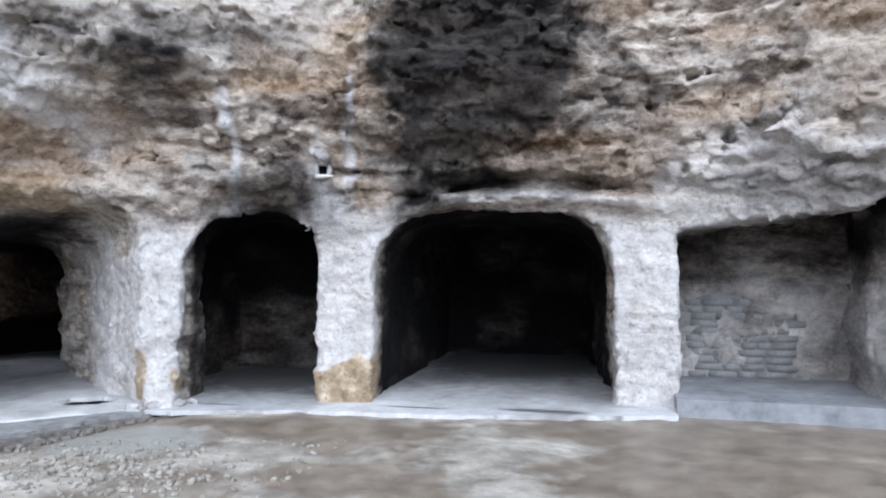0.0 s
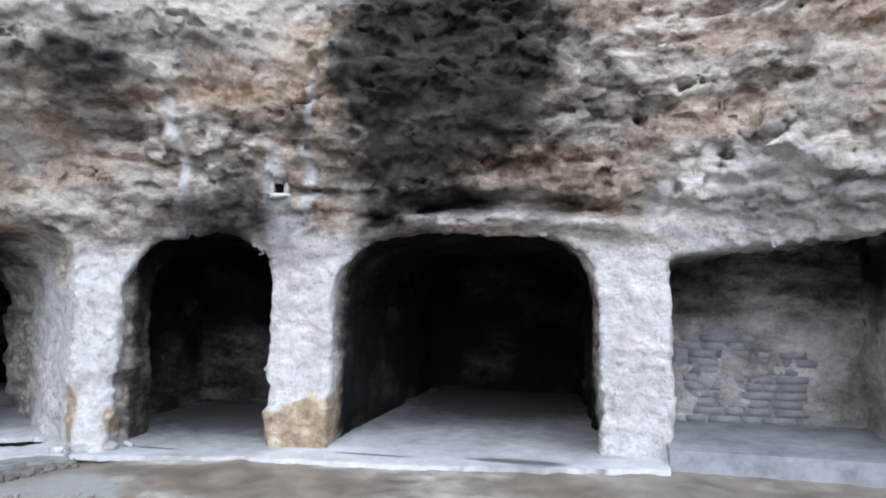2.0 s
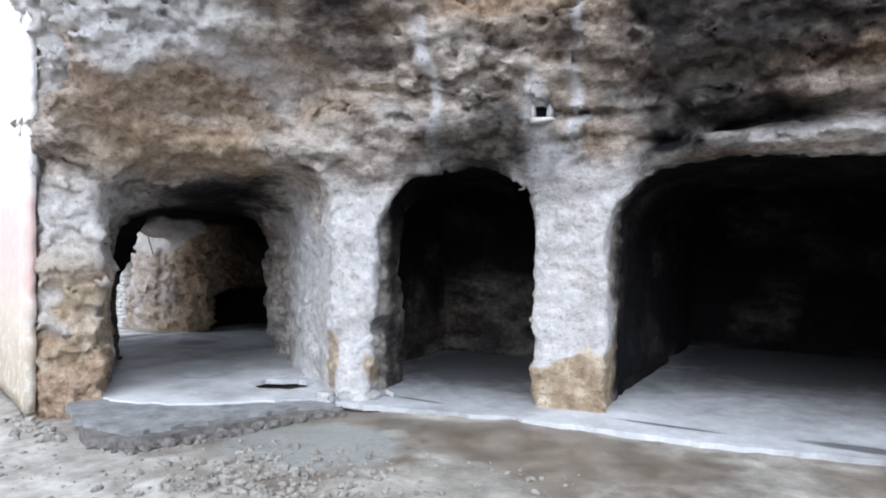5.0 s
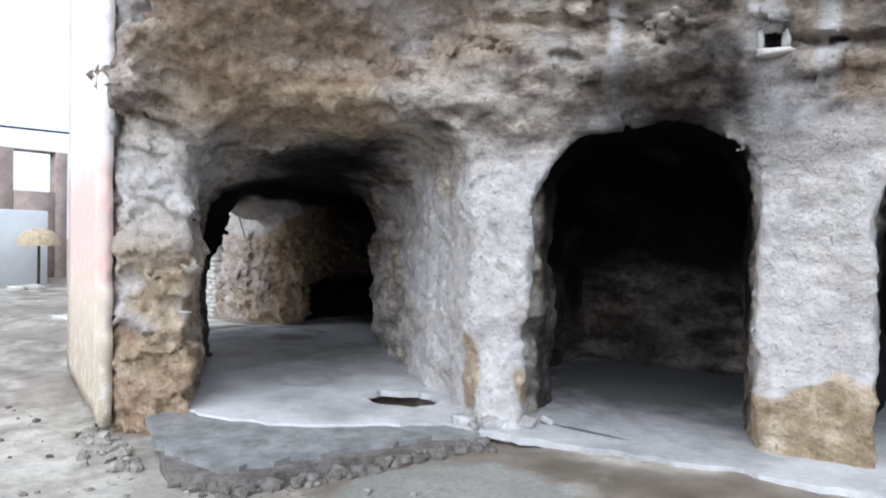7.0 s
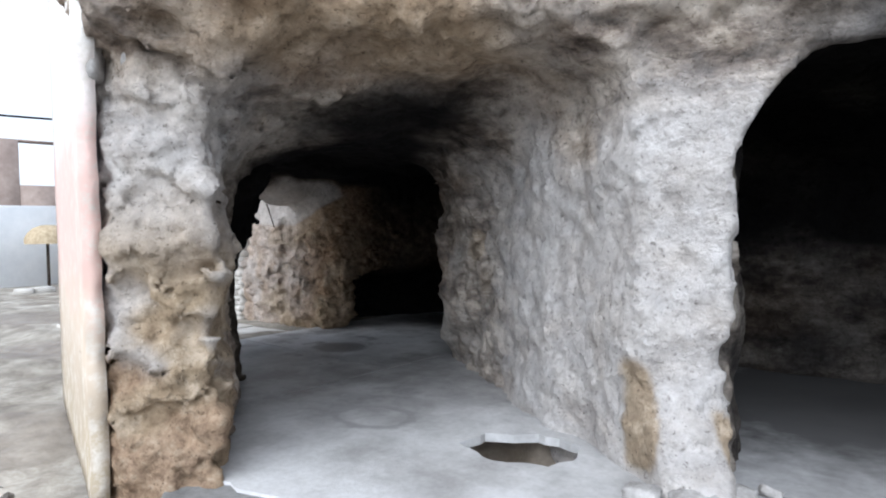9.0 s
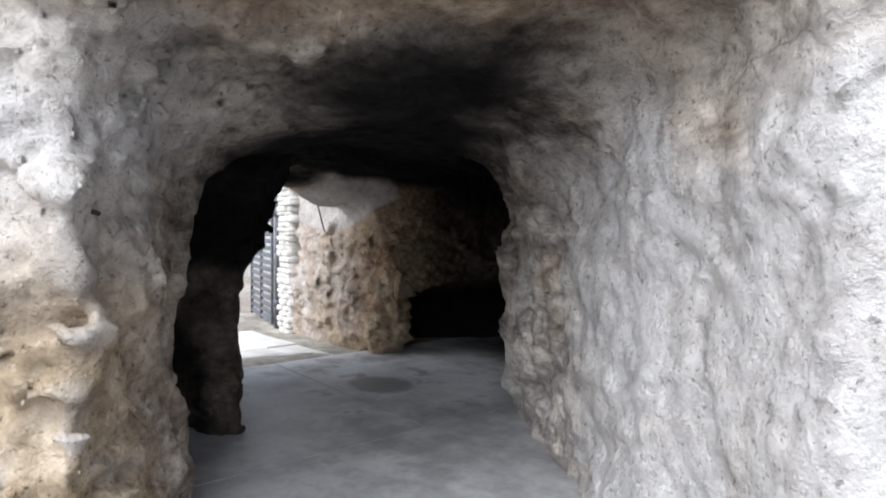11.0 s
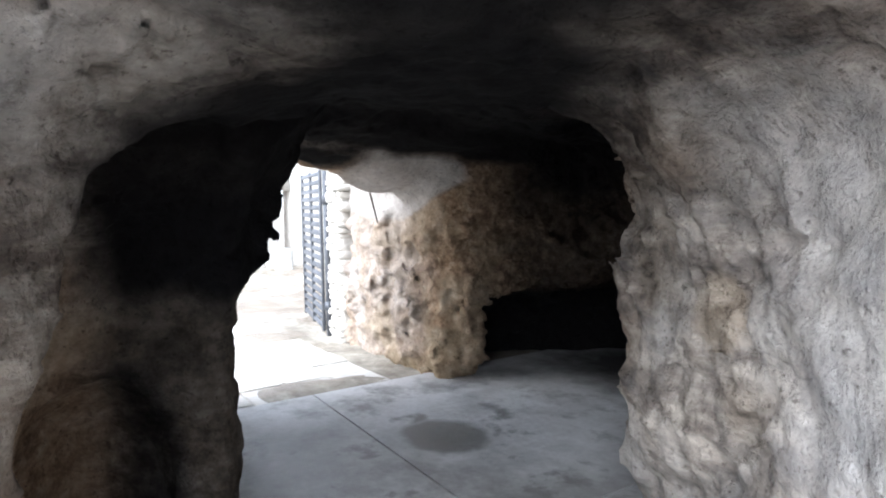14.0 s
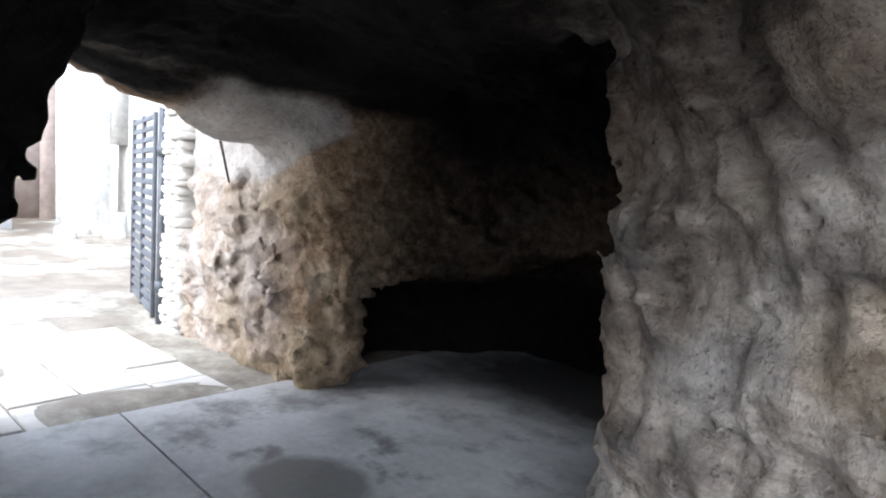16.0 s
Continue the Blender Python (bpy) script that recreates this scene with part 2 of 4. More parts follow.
def grain3(x, y, z, sx, sy=None, sz=None, seed=0):
    """Smooth noise of -1 to 1 with cells of the given size in metres."""
    sy, sz = sy or sx, sz or sx
    out = np.zeros(len(x), np.float32)
    parts = []
    for v, s, o in ((x, sx, 11.3), (y, sy, 5.7), (z, sz, 31.1)):
        q = v / np.float32(s) + np.float32(o + 7.77 * seed)
        f = np.floor(q)
        w = (q - f).astype(np.float32)
        parts.append((f.astype(np.int32), w * w * (3 - 2 * w)))
    (ix, wx), (iy, wy), (iz, wz) = parts
    for a in (0, 1):
        ka = ((ix + a) & 63, wx if a else 1 - wx)
        for c in (0, 1):
            kc = ((iy + c) & 63, ka[1] * (wy if c else 1 - wy))
            for e in (0, 1):
                out += kc[1] * (wz if e else 1 - wz) * LATTICE[ka[0], kc[0], (iz + e) & 63]
    return out


def step(a, b, v):
    w = np.clip((v - a) / (b - a), 0, 1)
    return w * w * (3 - 2 * w)


def polygon_distance(px, py, poly):
    """Signed distance to a polygon of the plan, negative inside."""
    best = np.full(px.shape, 1e9, np.float32)
    inside = np.zeros(px.shape, bool)
    for (x0, y0), (x1, y1) in zip(poly, poly[1:] + poly[:1]):
        dx, dy = x1 - x0, y1 - y0
        w = np.clip(((px - x0) * dx + (py - y0) * dy) / (dx * dx + dy * dy), 0, 1)
        best = np.minimum(best, (px - x0 - w * dx) ** 2 + (py - y0 - w * dy) ** 2)
        if y0 != y1:
            inside ^= ((y0 > py) != (y1 > py)) & (px < dx * (py - y0) / dy + x0)
    return np.where(inside, -1, 1) * np.sqrt(best)


def both(a, b, k):
    """Intersection with a rounded edge of radius k."""
    h = np.clip(0.5 - 0.5 * (b - a) / k, 0, 1)
    return b + (a - b) * h + k * h * (1 - h)


def either(a, b, k):
    return -both(-a, -b, k)


MASS = [(-5.46, 5.05), (-4.4, 6.0), (-3.2, 6.82), (-1.4, 7.45), (0, 7.7), (1.5, 7.9), (2.8, 7.95), (4.0, 7.75), (5.0, 7.2),
        (7.3, 5.4), (7.3, 13.5), (-12.9, 13.5), (-12.9, 10.6), (-11.25, 9.85), (-10.85, 9.3), (-9.5, 9.22), (-9.45, 7.35), (-8.3, 5.9)]
CHAMBER = [(-6.6, 6.8), (-7.1, 6.86), (-9.2, 7.35), (-10.2, 7.3), (-10.2, 9.2), (-9.55, 9.22), (-8.95, 9.28), (-8.74, 9.5), (-8.45, 10.0), (-7.95, 10.45),
           (-6.2, 10.6), (-5.7, 9.7), (-6.2, 8.75), (-5.9, 8.0)]
CAVE_2 = [(-2.92, 7.1), (-1.38, 7.45), (-1.85, 9.1), (-2.0, 9.9), (-3.9, 9.9), (-3.85, 8.6), (-3.05, 7.6)]
CAVE_3 = [(-0.68, 7.6), (2.05, 7.9), (1.95, 9.5), (1.6, 12.4), (-1.0, 12.4), (-0.85, 9.0)]
ALCOVE = [(2.78, 7.7), (5.0, 7.0), (4.75, 8.3), (4.85, 9.3), (2.75, 9.3)]


def doorway(along, z, half, top, corner):
    """An opening's section: flat sides, an arched head."""
    ax, az = np.abs(along) - (half - corner), z - (top - corner)
    return np.hypot(np.maximum(ax, 0), np.maximum(az, 0)) + np.minimum(np.maximum(ax, az), 0) - corner


def carved(x, y, z):
    """Signed distance to the bare rock: negative in stone."""
    rock = polygon_distance(x, y, MASS)
    brow = 2.55 + 0.45 * np.clip(x + 4.5, -0.5, 4)
    over = 0.8 * step(-1.3, -3.3, x) * (1 - 0.75 * step(-4.3, -5.3, x)) * step(brow, brow + 0.55, z)
    over += 0.14 * np.exp(-(((x - 4.3) / 0.9) ** 2) - ((z - 2.55) / 0.35) ** 2)
    over += 0.17 * np.exp(-(((x - 1.1) / 1.5) ** 4) - ((z - 2.28 - 0.1 * np.cos((x - 1.0) * 1.4)) / 0.1) ** 2)
    over -= 0.3 * np.exp(-(((x - 1.0) / 1.25) ** 4) - ((z - 2.47 - 0.12 * np.cos((x - 1.0) * 1.5)) / 0.07) ** 2)
    over += 0.12 * np.sin(z * 2.1 + x * 0.35) * step(2.4, 3.2, z)
    rock = rock - over * step(8.6, 8.0, y) * step(-5.6, -5.0, x)
    roof = z - np.where(x < -9.6, 2.35, 5.4)
    rock = both(rock, roof, 0.15)
    # masonry feet under two pillars
    s, n = (x + 1.07) * 0.985 + (y - 7.6) * 0.17, -(x + 1.07) * 0.17 + (y - 7.6) * 0.985
    rock = either(rock, both(both(np.abs(s) - 0.35, np.abs(n) - 0.2, 0.05), z - 0.46 - 0.3 * s, 0.04), 0.03)
    s, n = (x + 3.16) * 0.86 + (y - 6.97) * 0.5, -(x + 3.16) * 0.5 + (y - 6.97) * 0.86
    swell = 0.05 * grain3(x, y, z, 0.16, seed=24)
    foot = np.hypot((s - 0.3 * np.clip(0.45 - z, 0, 1)) * 0.8, n) - 0.42 + 0.3 * np.clip(z / 0.62, 0, 1.2) + swell
    rock = either(rock, both(foot, z - 0.66 + swell, 0.06), 0.05)
    # passage, along u and across v
    u, v = -0.819 * x + 0.574 * y, 0.574 * x + 0.819 * y
    high = 2.04 + 0.42 * step(8.6, 6.9, u)
    v = v + 0.15 * step(8.7, 9.8, u) * step(0.3, 0.6, z) * step(2.3, 2.8, v)
    air = both(doorway(v - 2.56, z, 1.05 + 0.04 * step(8, 7, u), high, 0.55 + 0.25 * step(8, 9, u)), u - 10.15, 0.2)
    air = both(air, 5.0 - u, 0.1)
    pocket = np.sqrt(((x + 6.62) / 0.75) ** 2 + ((y - 6.5) / 0.78) ** 2 + ((z - 0.8) / 1.25) ** 2) - 1
    air = either(air, pocket * 0.7, 0.12)
    hollow = np.sqrt(((x + 7.3) / 0.6) ** 2 + ((y - 6.27) / 0.36) ** 2 + ((z - 0.25) / 0.58) ** 2) - 1
    air = either(air, hollow * 0.4, 0.05)
    # inner chamber with its way out
    edge = step(-6.75, -7.0, x) * step(-7.8, -7.3, x)
    lean = edge * (0.2 * step(1.1, 1.35, z) + 0.36 * np.clip(z - 1.35, 0, 1.2)) + (1 - edge) * 0.2 * np.clip(z - 1.1, 0, 1.2) * step(-6.9, -7.4, x)
    lean = lean * step(8.6, 7.6, y)
    ceiling = 2.2 + 0.1 * np.sin(x * 2.3 + y * 1.7) - 0.12 * step(-8.2, -8.6, x) - 0.12 * step(-8.1, -8.5, x) * step(8.4, 8.8, y)
    ceiling -= 0.3 * np.clip(y - 8.15, -0.5, 0.8) * step(-8.5, -9.1, x)
    room = both(polygon_distance(x, y - lean, CHAMBER), z - ceiling, 0.3)
    air = either(air, room, 0.12)
    shelf = [(-8.98, 9.42), (-9.6, 10.2), (-8.6, 11.4), (-5.8, 11.4), (-5.9, 10.1), (-7.8, 9.95), (-8.3, 9.55)]
    low = both(polygon_distance(x, y, shelf), z - 0.8 - 0.25 * (x + 8.6) * step(-6.6, -7.4, x), 0.15)
    air = either(air, low, 0.1)
    notch = np.sqrt((x + 2.9) ** 2 + (y - 7.12) ** 2 + ((z - 0.68) / 0.7) ** 2) - 0.15
    air = either(air, notch * 0.8, 0.04)
    # three caves
    s = (x + 2.13) * 0.94 + (y - 7.25) * 0.34
    n = -(x + 2.13) * 0.34 + (y - 7.25) * 0.94
    mouth = both(doorway(s + 0.02, z + 0.2 * np.clip(np.abs(s) / 0.79, 0, 1.2) ** 2.5, 0.79, 2.2, 0.45), np.abs(n + 0.3) - 0.5, 0.05)
    cave = both(polygon_distance(x, y, CAVE_2), z - 2.3 + 0.2 * np.clip(np.abs(s) / 0.79, 0, 1.2) ** 2.5, 0.3)
    air = either(air, either(mouth, cave, 0.1), 0.03)
    smoke = np.sqrt(((x + 1.85) / 0.42) ** 2 + ((y - 7.2) / 0.3) ** 2 + ((z - 2.1) / 0.24) ** 2) - 1
    air = either(air, smoke * 0.32, 0.08)
    nub = np.sqrt(((x + 1.46) / 0.13) ** 2 + ((y - 7.25) / 0.3) ** 2 + ((z - 1.95) / 0.22) ** 2) - 1
    air = either(air, nub * 0.15, 0.04)
    s = (x - 0.69) * 0.992 + (y - 7.8) * 0.12
    n = -(x - 0.69) * 0.12 + (y - 7.8) * 0.992
    sock = np.maximum(np.maximum(np.abs(x + 1.31) - 0.05, np.abs(z - 2.76) - 0.05), y - 7.7)
    sock = np.minimum(sock, np.sqrt(((x + 1.3) / 0.11) ** 2 + ((y - 7.45) / 0.13) ** 2 + ((z - 2.63) / 0.03) ** 2) * 0.03 - 0.03)
    air = np.minimum(air, sock)
    mouth = both(doorway(s, z + 0.3 * np.clip(np.abs(s) / 1.37, 0, 1.2) ** 3, 1.37, 2.26, 0.4), np.abs(n) - 0.8, 0.05)
    cave = both(polygon_distance(x, y, CAVE_3), z - 2.28 + 0.3 * np.clip(np.abs(s) / 1.37, 0, 1.2) ** 3, 0.4)
    air = either(air, either(mouth, cave, 0.1), 0.03)
    top = 1.98 + 0.08 * (x - 2.8) + 0.25 * step(4.5, 4.8, x)
    cave = both(polygon_distance(x, y, ALCOVE), z - top, 0.12)
    air = either(air, cave, 0.03)
    return both(rock, -air, 0.06), rock


def flake(n, steps):
    """Noise broken into plates with short steep edges."""
    q = n * steps
    f = np.floor(q)
    return (f + step(0.3, 0.7, q - f) - 0.5) / steps


def chips(x, y, z, size, flat, seed):
    """Broken facets: each cell of stone has its own height and tilt."""
    px, py, pz = (x / size).astype(np.float32), (y / size).astype(np.float32), (z / (size * flat)).astype(np.float32)
    ix, iy, iz = np.floor(px).astype(np.int32), np.floor(py).astype(np.int32), np.floor(pz).astype(np.int32)
    best, high = np.full(len(x), 9.0, np.float32), np.zeros(len(x), np.float32)
    for a, c, e in itertools.product((-1, 0, 1), repeat=3):
        i, j, k = (ix + a + 13 * seed) & 63, (iy + c) & 63, (iz + e) & 63
        dx = px - ix - a - 0.5 - 0.45 * LATTICE[i, j, k]
        dy = py - iy - c - 0.5 - 0.45 * LATTICE[j, k, i]
        dz = pz - iz - e - 0.5 - 0.45 * LATTICE[k, i, j]
        r = dx * dx + dy * dy + dz * dz
        h = 0.6 * LATTICE[i, k, j] + 0.9 * (dx * LATTICE[j, i, k] + dy * LATTICE[k, j, i] + dz * LATTICE[(i + 7) & 63, j, k])
        near = r < best
        best, high = np.where(near, r, best), np.where(near, h, high)
    return high


def worn(x, y, z):
    """The same with bedding, lumps, chips and tool marks."""
    d, rock = carved(x, y, z)
    upper = step(2.1, 2.6, z) * step(-0.9, -0.3, rock) * (0.3 + 0.7 * step(-6.0, -5.2, x))
    inner = step(-0.35, -0.8, rock)
    u, v = -0.819 * x + 0.574 * y, 0.574 * x + 0.819 * y
    pier = step(-4.75, -5.0, x) * (1 - inner) * step(-7.4, -6.8, x)
    jag = step(-7.7, -8.1, x) * step(8.3, 8.7, y) * step(11, 10.4, y)
    stony = step(8.3, 9.2, u) * step(3.1, 3.4, v) * step(4.4, 4.0, v)
    big = grain3(x, y, z, 0.8, seed=3)
    tilt = z + 0.09 * x + 0.14 * big
    bed = tilt / 0.31 + 0.5 * grain3(x, y, z, 0.5, seed=17)
    bed = bed - np.floor(bed)
    ledge = np.where(bed < 0.8, bed / 0.8, (1 - bed) / 0.2) - 0.5
    fade = np.clip(0.4 + 0.8 * grain3(x, y, z, 0.9, 0.9, 0.35, seed=15), 0, 1)
    d += upper * (0.13 * ledge * fade + 0.12 * big + 0.06 * grain3(x, y, tilt, 0.55, 0.55, 0.12, 2))
    d += (0.03 + 0.03 * inner) * grain3(x, y, z, 0.45, seed=4)
    plain = jag * step(1.4, 1.5, z + 0.2 * grain3(x, y, z, 0.4, seed=21))
    jag = jag - plain
    rugged = 0.3 + 1.25 * upper + 0.8 * pier + 0.25 * inner + 0.2 * jag + 0.6 * stony - 0.3 * plain
    d += rugged * (0.05 * flake(grain3(x, y, z, 0.33, 0.33, 0.3, seed=5), 2.2) + 0.035 * flake(grain3(x, y, z, 0.15, 0.15, 0.17, seed=6), 2.0))
    d += upper * 0.13 * flake(grain3(x, y, z, 0.62, 0.62, 0.4, seed=20), 1.7)
    d += (0.007 + 0.011 * rugged) * grain3(x, y, z, 0.075, seed=7)
    d += 0.07 * jag * flake(grain3(x + 0.3 * z, y, z, 0.2, 0.2, 0.55, seed=18), 2.0)
    d += 0.03 * (1 - upper) * np.clip(grain3(x, y, z, 0.13, seed=16) - 0.45, 0, 1)
    flank = step(2.6, 2.1, v) * step(8.8, 7.8, u) * step(-3.5, -4.0, x) * inner
    block = np.clip(0.8 * flank + 0.9 * pier + 0.9 * stony * step(2.2, 1.6, z) + 0.75 * upper + 0.5 * jag + 0.45 * (1 - inner) + 0.4 * inner, 0, 1) * (1 - plain)
    k = np.flatnonzero((block > 0.1) & (np.abs(d) < 0.2))
    warp = 0.05 * grain3(x[k], y[k], z[k], 0.11, seed=22)
    d[k] += 0.04 * block[k] * chips(x[k] + warp, y[k] - warp, z[k] + warp, 0.17, 0.8, 1) + 0.022 * block[k] * chips(x[k] - warp, y[k], z[k] + warp, 0.085, 0.9, 2)
    k = np.flatnonzero((upper + pier + jag + flank > 0.1) & (np.abs(d) < 0.25))
    warp = 0.12 * grain3(x[k], y[k], z[k], 0.25, seed=25)
    d[k] += 0.075 * np.clip(upper * step(-6.9, -6.3, x) + (0.6 * pier + 0.3 * flank) * step(-6.9, -6.3, x) + 0.7 * jag, 0, 1)[k] * chips(x[k] + warp, y[k] + warp, z[k] - 0.7 * warp, 0.42, 0.5, 3)
    d += 0.035 * stony * step(1.2, 1.6, z) * grain3(x, y, z + 0.3 * big, 0.1, 0.1, 0.6, seed=26)
    brow = step(3.1, 3.5, x) * step(1.9, 2.0, z) * step(2.75, 2.5, z - 0.12 * (x - 4)) * (1 - inner)
    d += 0.035 * brow * grain3(x, y, z, 0.085, seed=23)
    return d


def surface_net(d, low, h):
    """Vertices and quads of the zero surface of a grid."""
    inside = d < 0
    n0, n1, n2 = (k - 1 for k in d.shape)
    views = [(a, c, e) for a in (0, 1) for c in (0, 1) for e in (0, 1)]
    some, every = np.zeros((n0, n1, n2), bool), np.ones((n0, n1, n2), bool)
    for a, c, e in views:
        part = inside[a:a + n0, c:c + n1, e:e + n2]
        some |= part
        every &= part
    cells = np.argwhere(some & ~every)
    ident = np.full((n0, n1, n2), -1, np.int32)
    ident[tuple(cells.T)] = np.arange(len(cells))
    corner = {k: d[cells[:, 0] + k[0], cells[:, 1] + k[1], cells[:, 2] + k[2]] for k in views}
    total, count = np.zeros((len(cells), 3), np.float32), np.zeros(len(cells), np.float32)
    for k in views:
        for axis in range(3):
            if k[axis]:
                continue
            k2 = tuple(1 if n == axis else v for n, v in enumerate(k))
            a, c = corner[k], corner[k2]
            cross = (a < 0) != (c < 0)
            w = np.where(cross, a / np.where(cross, a - c, 1), 0)
            p = np.tile(np.array(k, np.float32), (len(cells), 1))
            p[:, axis] = w
            total += p * cross[:, None]
            count += cross
    verts = (cells + total / count[:, None]) * h + np.array(low, np.float32)
    quads = []
    for axis in range(3):
        b, c = (axis + 1) % 3, (axis + 2) % 3
        lo, hi = [slice(None)] * 3, [slice(None)] * 3
        lo[axis], hi[axis] = slice(0, -1), slice(1, None)
        first, second = inside[tuple(lo)], inside[tuple(hi)]
        e = np.argwhere(first != second)
        e = e[(e[:, b] > 0) & (e[:, c] > 0) & (e[:, b] < d.shape[b] - 1) & (e[:, c] < d.shape[c] - 1)]
        flip = first[tuple(e.T)]
        ring = []
        for ob, oc in ((-1, -1), (0, -1), (0, 0), (-1, 0)):
            q = e.copy()
            q[:, b] += ob
            q[:, c] += oc
            ring.append(ident[tuple(q.T)])
        q = np.stack(ring, 1)
        q[~flip] = q[~flip][:, ::-1]
        quads.append(q)
    return verts, np.concatenate(quads)


def carve_rock():
    axes = [np.arange(int((b - a) / CELL) + 1, dtype=np.float32) * np.float32(CELL) + np.float32(a) for a, b in zip(LOW, HIGH)]
    rough = 4
    shape = [len(a) // rough + 1 for a in axes]
    gx, gy, gz = np.meshgrid(*[np.arange(n, dtype=np.float32) * CELL * rough + a + CELL * 1.5 for n, a in zip(shape, LOW)], indexing="ij")
    coarse = carved(gx.ravel(), gy.ravel(), gz.ravel())[0].reshape(shape).astype(np.float32)
    d = coarse.repeat(rough, 0).repeat(rough, 1).repeat(rough, 2)[: len(axes[0]), : len(axes[1]), : len(axes[2])]
    near = np.argwhere(np.abs(d) < 0.42)
    d = np.where(d < 0, np.float32(-1), np.float32(1))
    for a in range(0, len(near), 400000):
        q = near[a:a + 400000]
        d[tuple(q.T)] = worn(axes[0][q[:, 0]], axes[1][q[:, 1]], axes[2][q[:, 2]])
    return surface_net(d, LOW, CELL)


def rock_masks(p):
    """Where smoke stains and painted shade darken the stone, lime whitened it, and ochre shows."""
    x, y, z = p.T
    n1, n2, n3 = grain3(x, y, z, 0.5, seed=8), grain3(x, y, z, 0.17, seed=9), grain3(x, y, z, 1.1, 1.1, 0.4, seed=10)
    depth = -polygon_distance(x, y, MASS)
    front = step(0.9, 0.35, depth)
    rag = 0.35 * n1 + 0.2 * n2
    def blot(cx, cz, rx, rz, edge=0.5):
        r = np.sqrt(((x - cx) / rx) ** 2 + ((z - cz) / rz) ** 2)
        return step(1 + edge, 1 - edge, r + rag) * front
    edge = step(-0.82, -0.62, x + 0.06 * n2)
    soot_and_shade = (0.97 * blot(0.55, 4.5, 1.3, 0.85, 0.55) + 0.9 * blot(0.75, 3.75, 1.15, 0.55, 0.7)) * np.where(z > 3.5, edge, 0.4 + 0.6 * edge)
    # the last blot paints the shadow along the lip of the wide cave
    soot_and_shade += 0.65 * blot(0.2, 2.85, 1.0, 0.3, 0.8) + 0.6 * blot(0.8, 3.25, 1.6, 0.4, 0.9) + 0.75 * blot(0.9, 2.5, 1.45, 0.15, 0.8)
    soot_and_shade = np.minimum(soot_and_shade, 0.92)
    soot_and_shade += 0.9 * blot(-1.8, 2.42, 0.72, 0.4, 0.7) + 0.7 * blot(-2.8, 3.85, 0.45, 0.25) + 0.6 * blot(-3.4, 4.05, 0.3, 0.25) + 0.4 * blot(-1.3, 3.5, 0.6, 0.2)
    soot_and_shade += 0.7 * blot(0.0, 2.2, 0.5, 0.2) + 0.45 * blot(4.1, 2.35, 1.1, 0.3) + 0.5 * blot(-2.3, 4.2, 0.7, 0.3) + 0.45 * blot(-3.0, 3.4, 0.4, 0.15)
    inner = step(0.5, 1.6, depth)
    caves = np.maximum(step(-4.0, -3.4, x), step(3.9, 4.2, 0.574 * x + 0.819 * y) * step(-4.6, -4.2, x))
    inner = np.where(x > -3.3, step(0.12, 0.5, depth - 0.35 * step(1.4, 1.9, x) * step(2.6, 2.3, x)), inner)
    # smoke and cave shade painted into the linings, darker inward; alcove darker upwards
    soot_and_shade += inner * caves * np.where(x > 2.6, 0.2 + 0.4 * n1 + 0.5 * step(1.1, 1.8, z), np.clip(1.0 + 0.1 * n1 - (0.14 + 0.2 * step(-2.4, -1.9, x)) * step(1.5, 0.5, z + 0.4 * n1) * step(-1.0, -1.3, x), 0, 1))
    u, v = -0.819 * x + 0.574 * y, 0.574 * x + 0.819 * y
    west = (1 - caves) * step(0.5, 0.8, depth)
    # the painted shade thins out towards the way out
    way_out = step(-11.2, -10.3, x + 0.2 * n1 - 0.3 * (y - 8.5)) * (1 - step(-8.25, -8.45, x + 0.15 * n1) * step(8.45, 8.7, y) * step(2.02, 1.95, z + 0.05 * n1))
    # shade painted on the chamber's far side and high on the right wall
    soot_and_shade = np.maximum(soot_and_shade, west * (0.5 * step(-9.0, -8.4, x) * step(8.9, 9.2, y) + 0.4 * step(8.8, 9.6, u) * step(3.0, 3.2, v) * step(1.4, 2.1, z + 0.3 * n1)))
    # inside of the socket hole painted dark in place of its shade
    sockets = (np.abs(x + 1.31) < 0.075) & (np.abs(z - 2.76) < 0.075) & (y > 7.5) & (y < 8.0)
    soot_and_shade = np.where(sockets, 1, soot_and_shade)
    # lower pier kept lighter: shade of the overhang is painted above it
    lit_foot = step(0.09, -0.09, z - 1.06 + 0.22 * (x + 6.8) + 0.08 * n2) * step(-5.9, -6.3, x) * step(-8.4, -8.0, x) * step(7.7, 7.3, y)
    # the low hollow in the pier keeps its painted shade
    lit_foot = lit_foot * step(1.05, 1.25, np.sqrt(((x + 7.3) / 0.6) ** 2 + ((y - 6.27) / 0.36) ** 2 + ((z - 0.25) / 0.58) ** 2))
    # chamber ceiling painted dark with the same shade
    soot_and_shade = np.maximum(soot_and_shade, west * step(-6.3, -7.0, x + 0.2 * n1) * step(1.82, 1.98, z + 0.1 * n1))
    # smoke and painted shade on the passage roof, darker towards the chamber
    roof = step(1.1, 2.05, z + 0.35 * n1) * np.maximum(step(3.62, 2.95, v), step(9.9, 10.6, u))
    # the underside of the exit brow is painted dark too
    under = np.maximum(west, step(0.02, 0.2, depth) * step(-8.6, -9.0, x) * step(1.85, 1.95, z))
    soot_and_shade = 1 - (1 - np.clip(soot_and_shade, 0, 1)) * (1 - np.clip(under * roof * (1 - 0.95 * step(2.4, 1.7, v) * step(8.9, 7.8, u)) * step(6.5, 8.2, u + 0.4 * n1) * way_out, 0, 1))
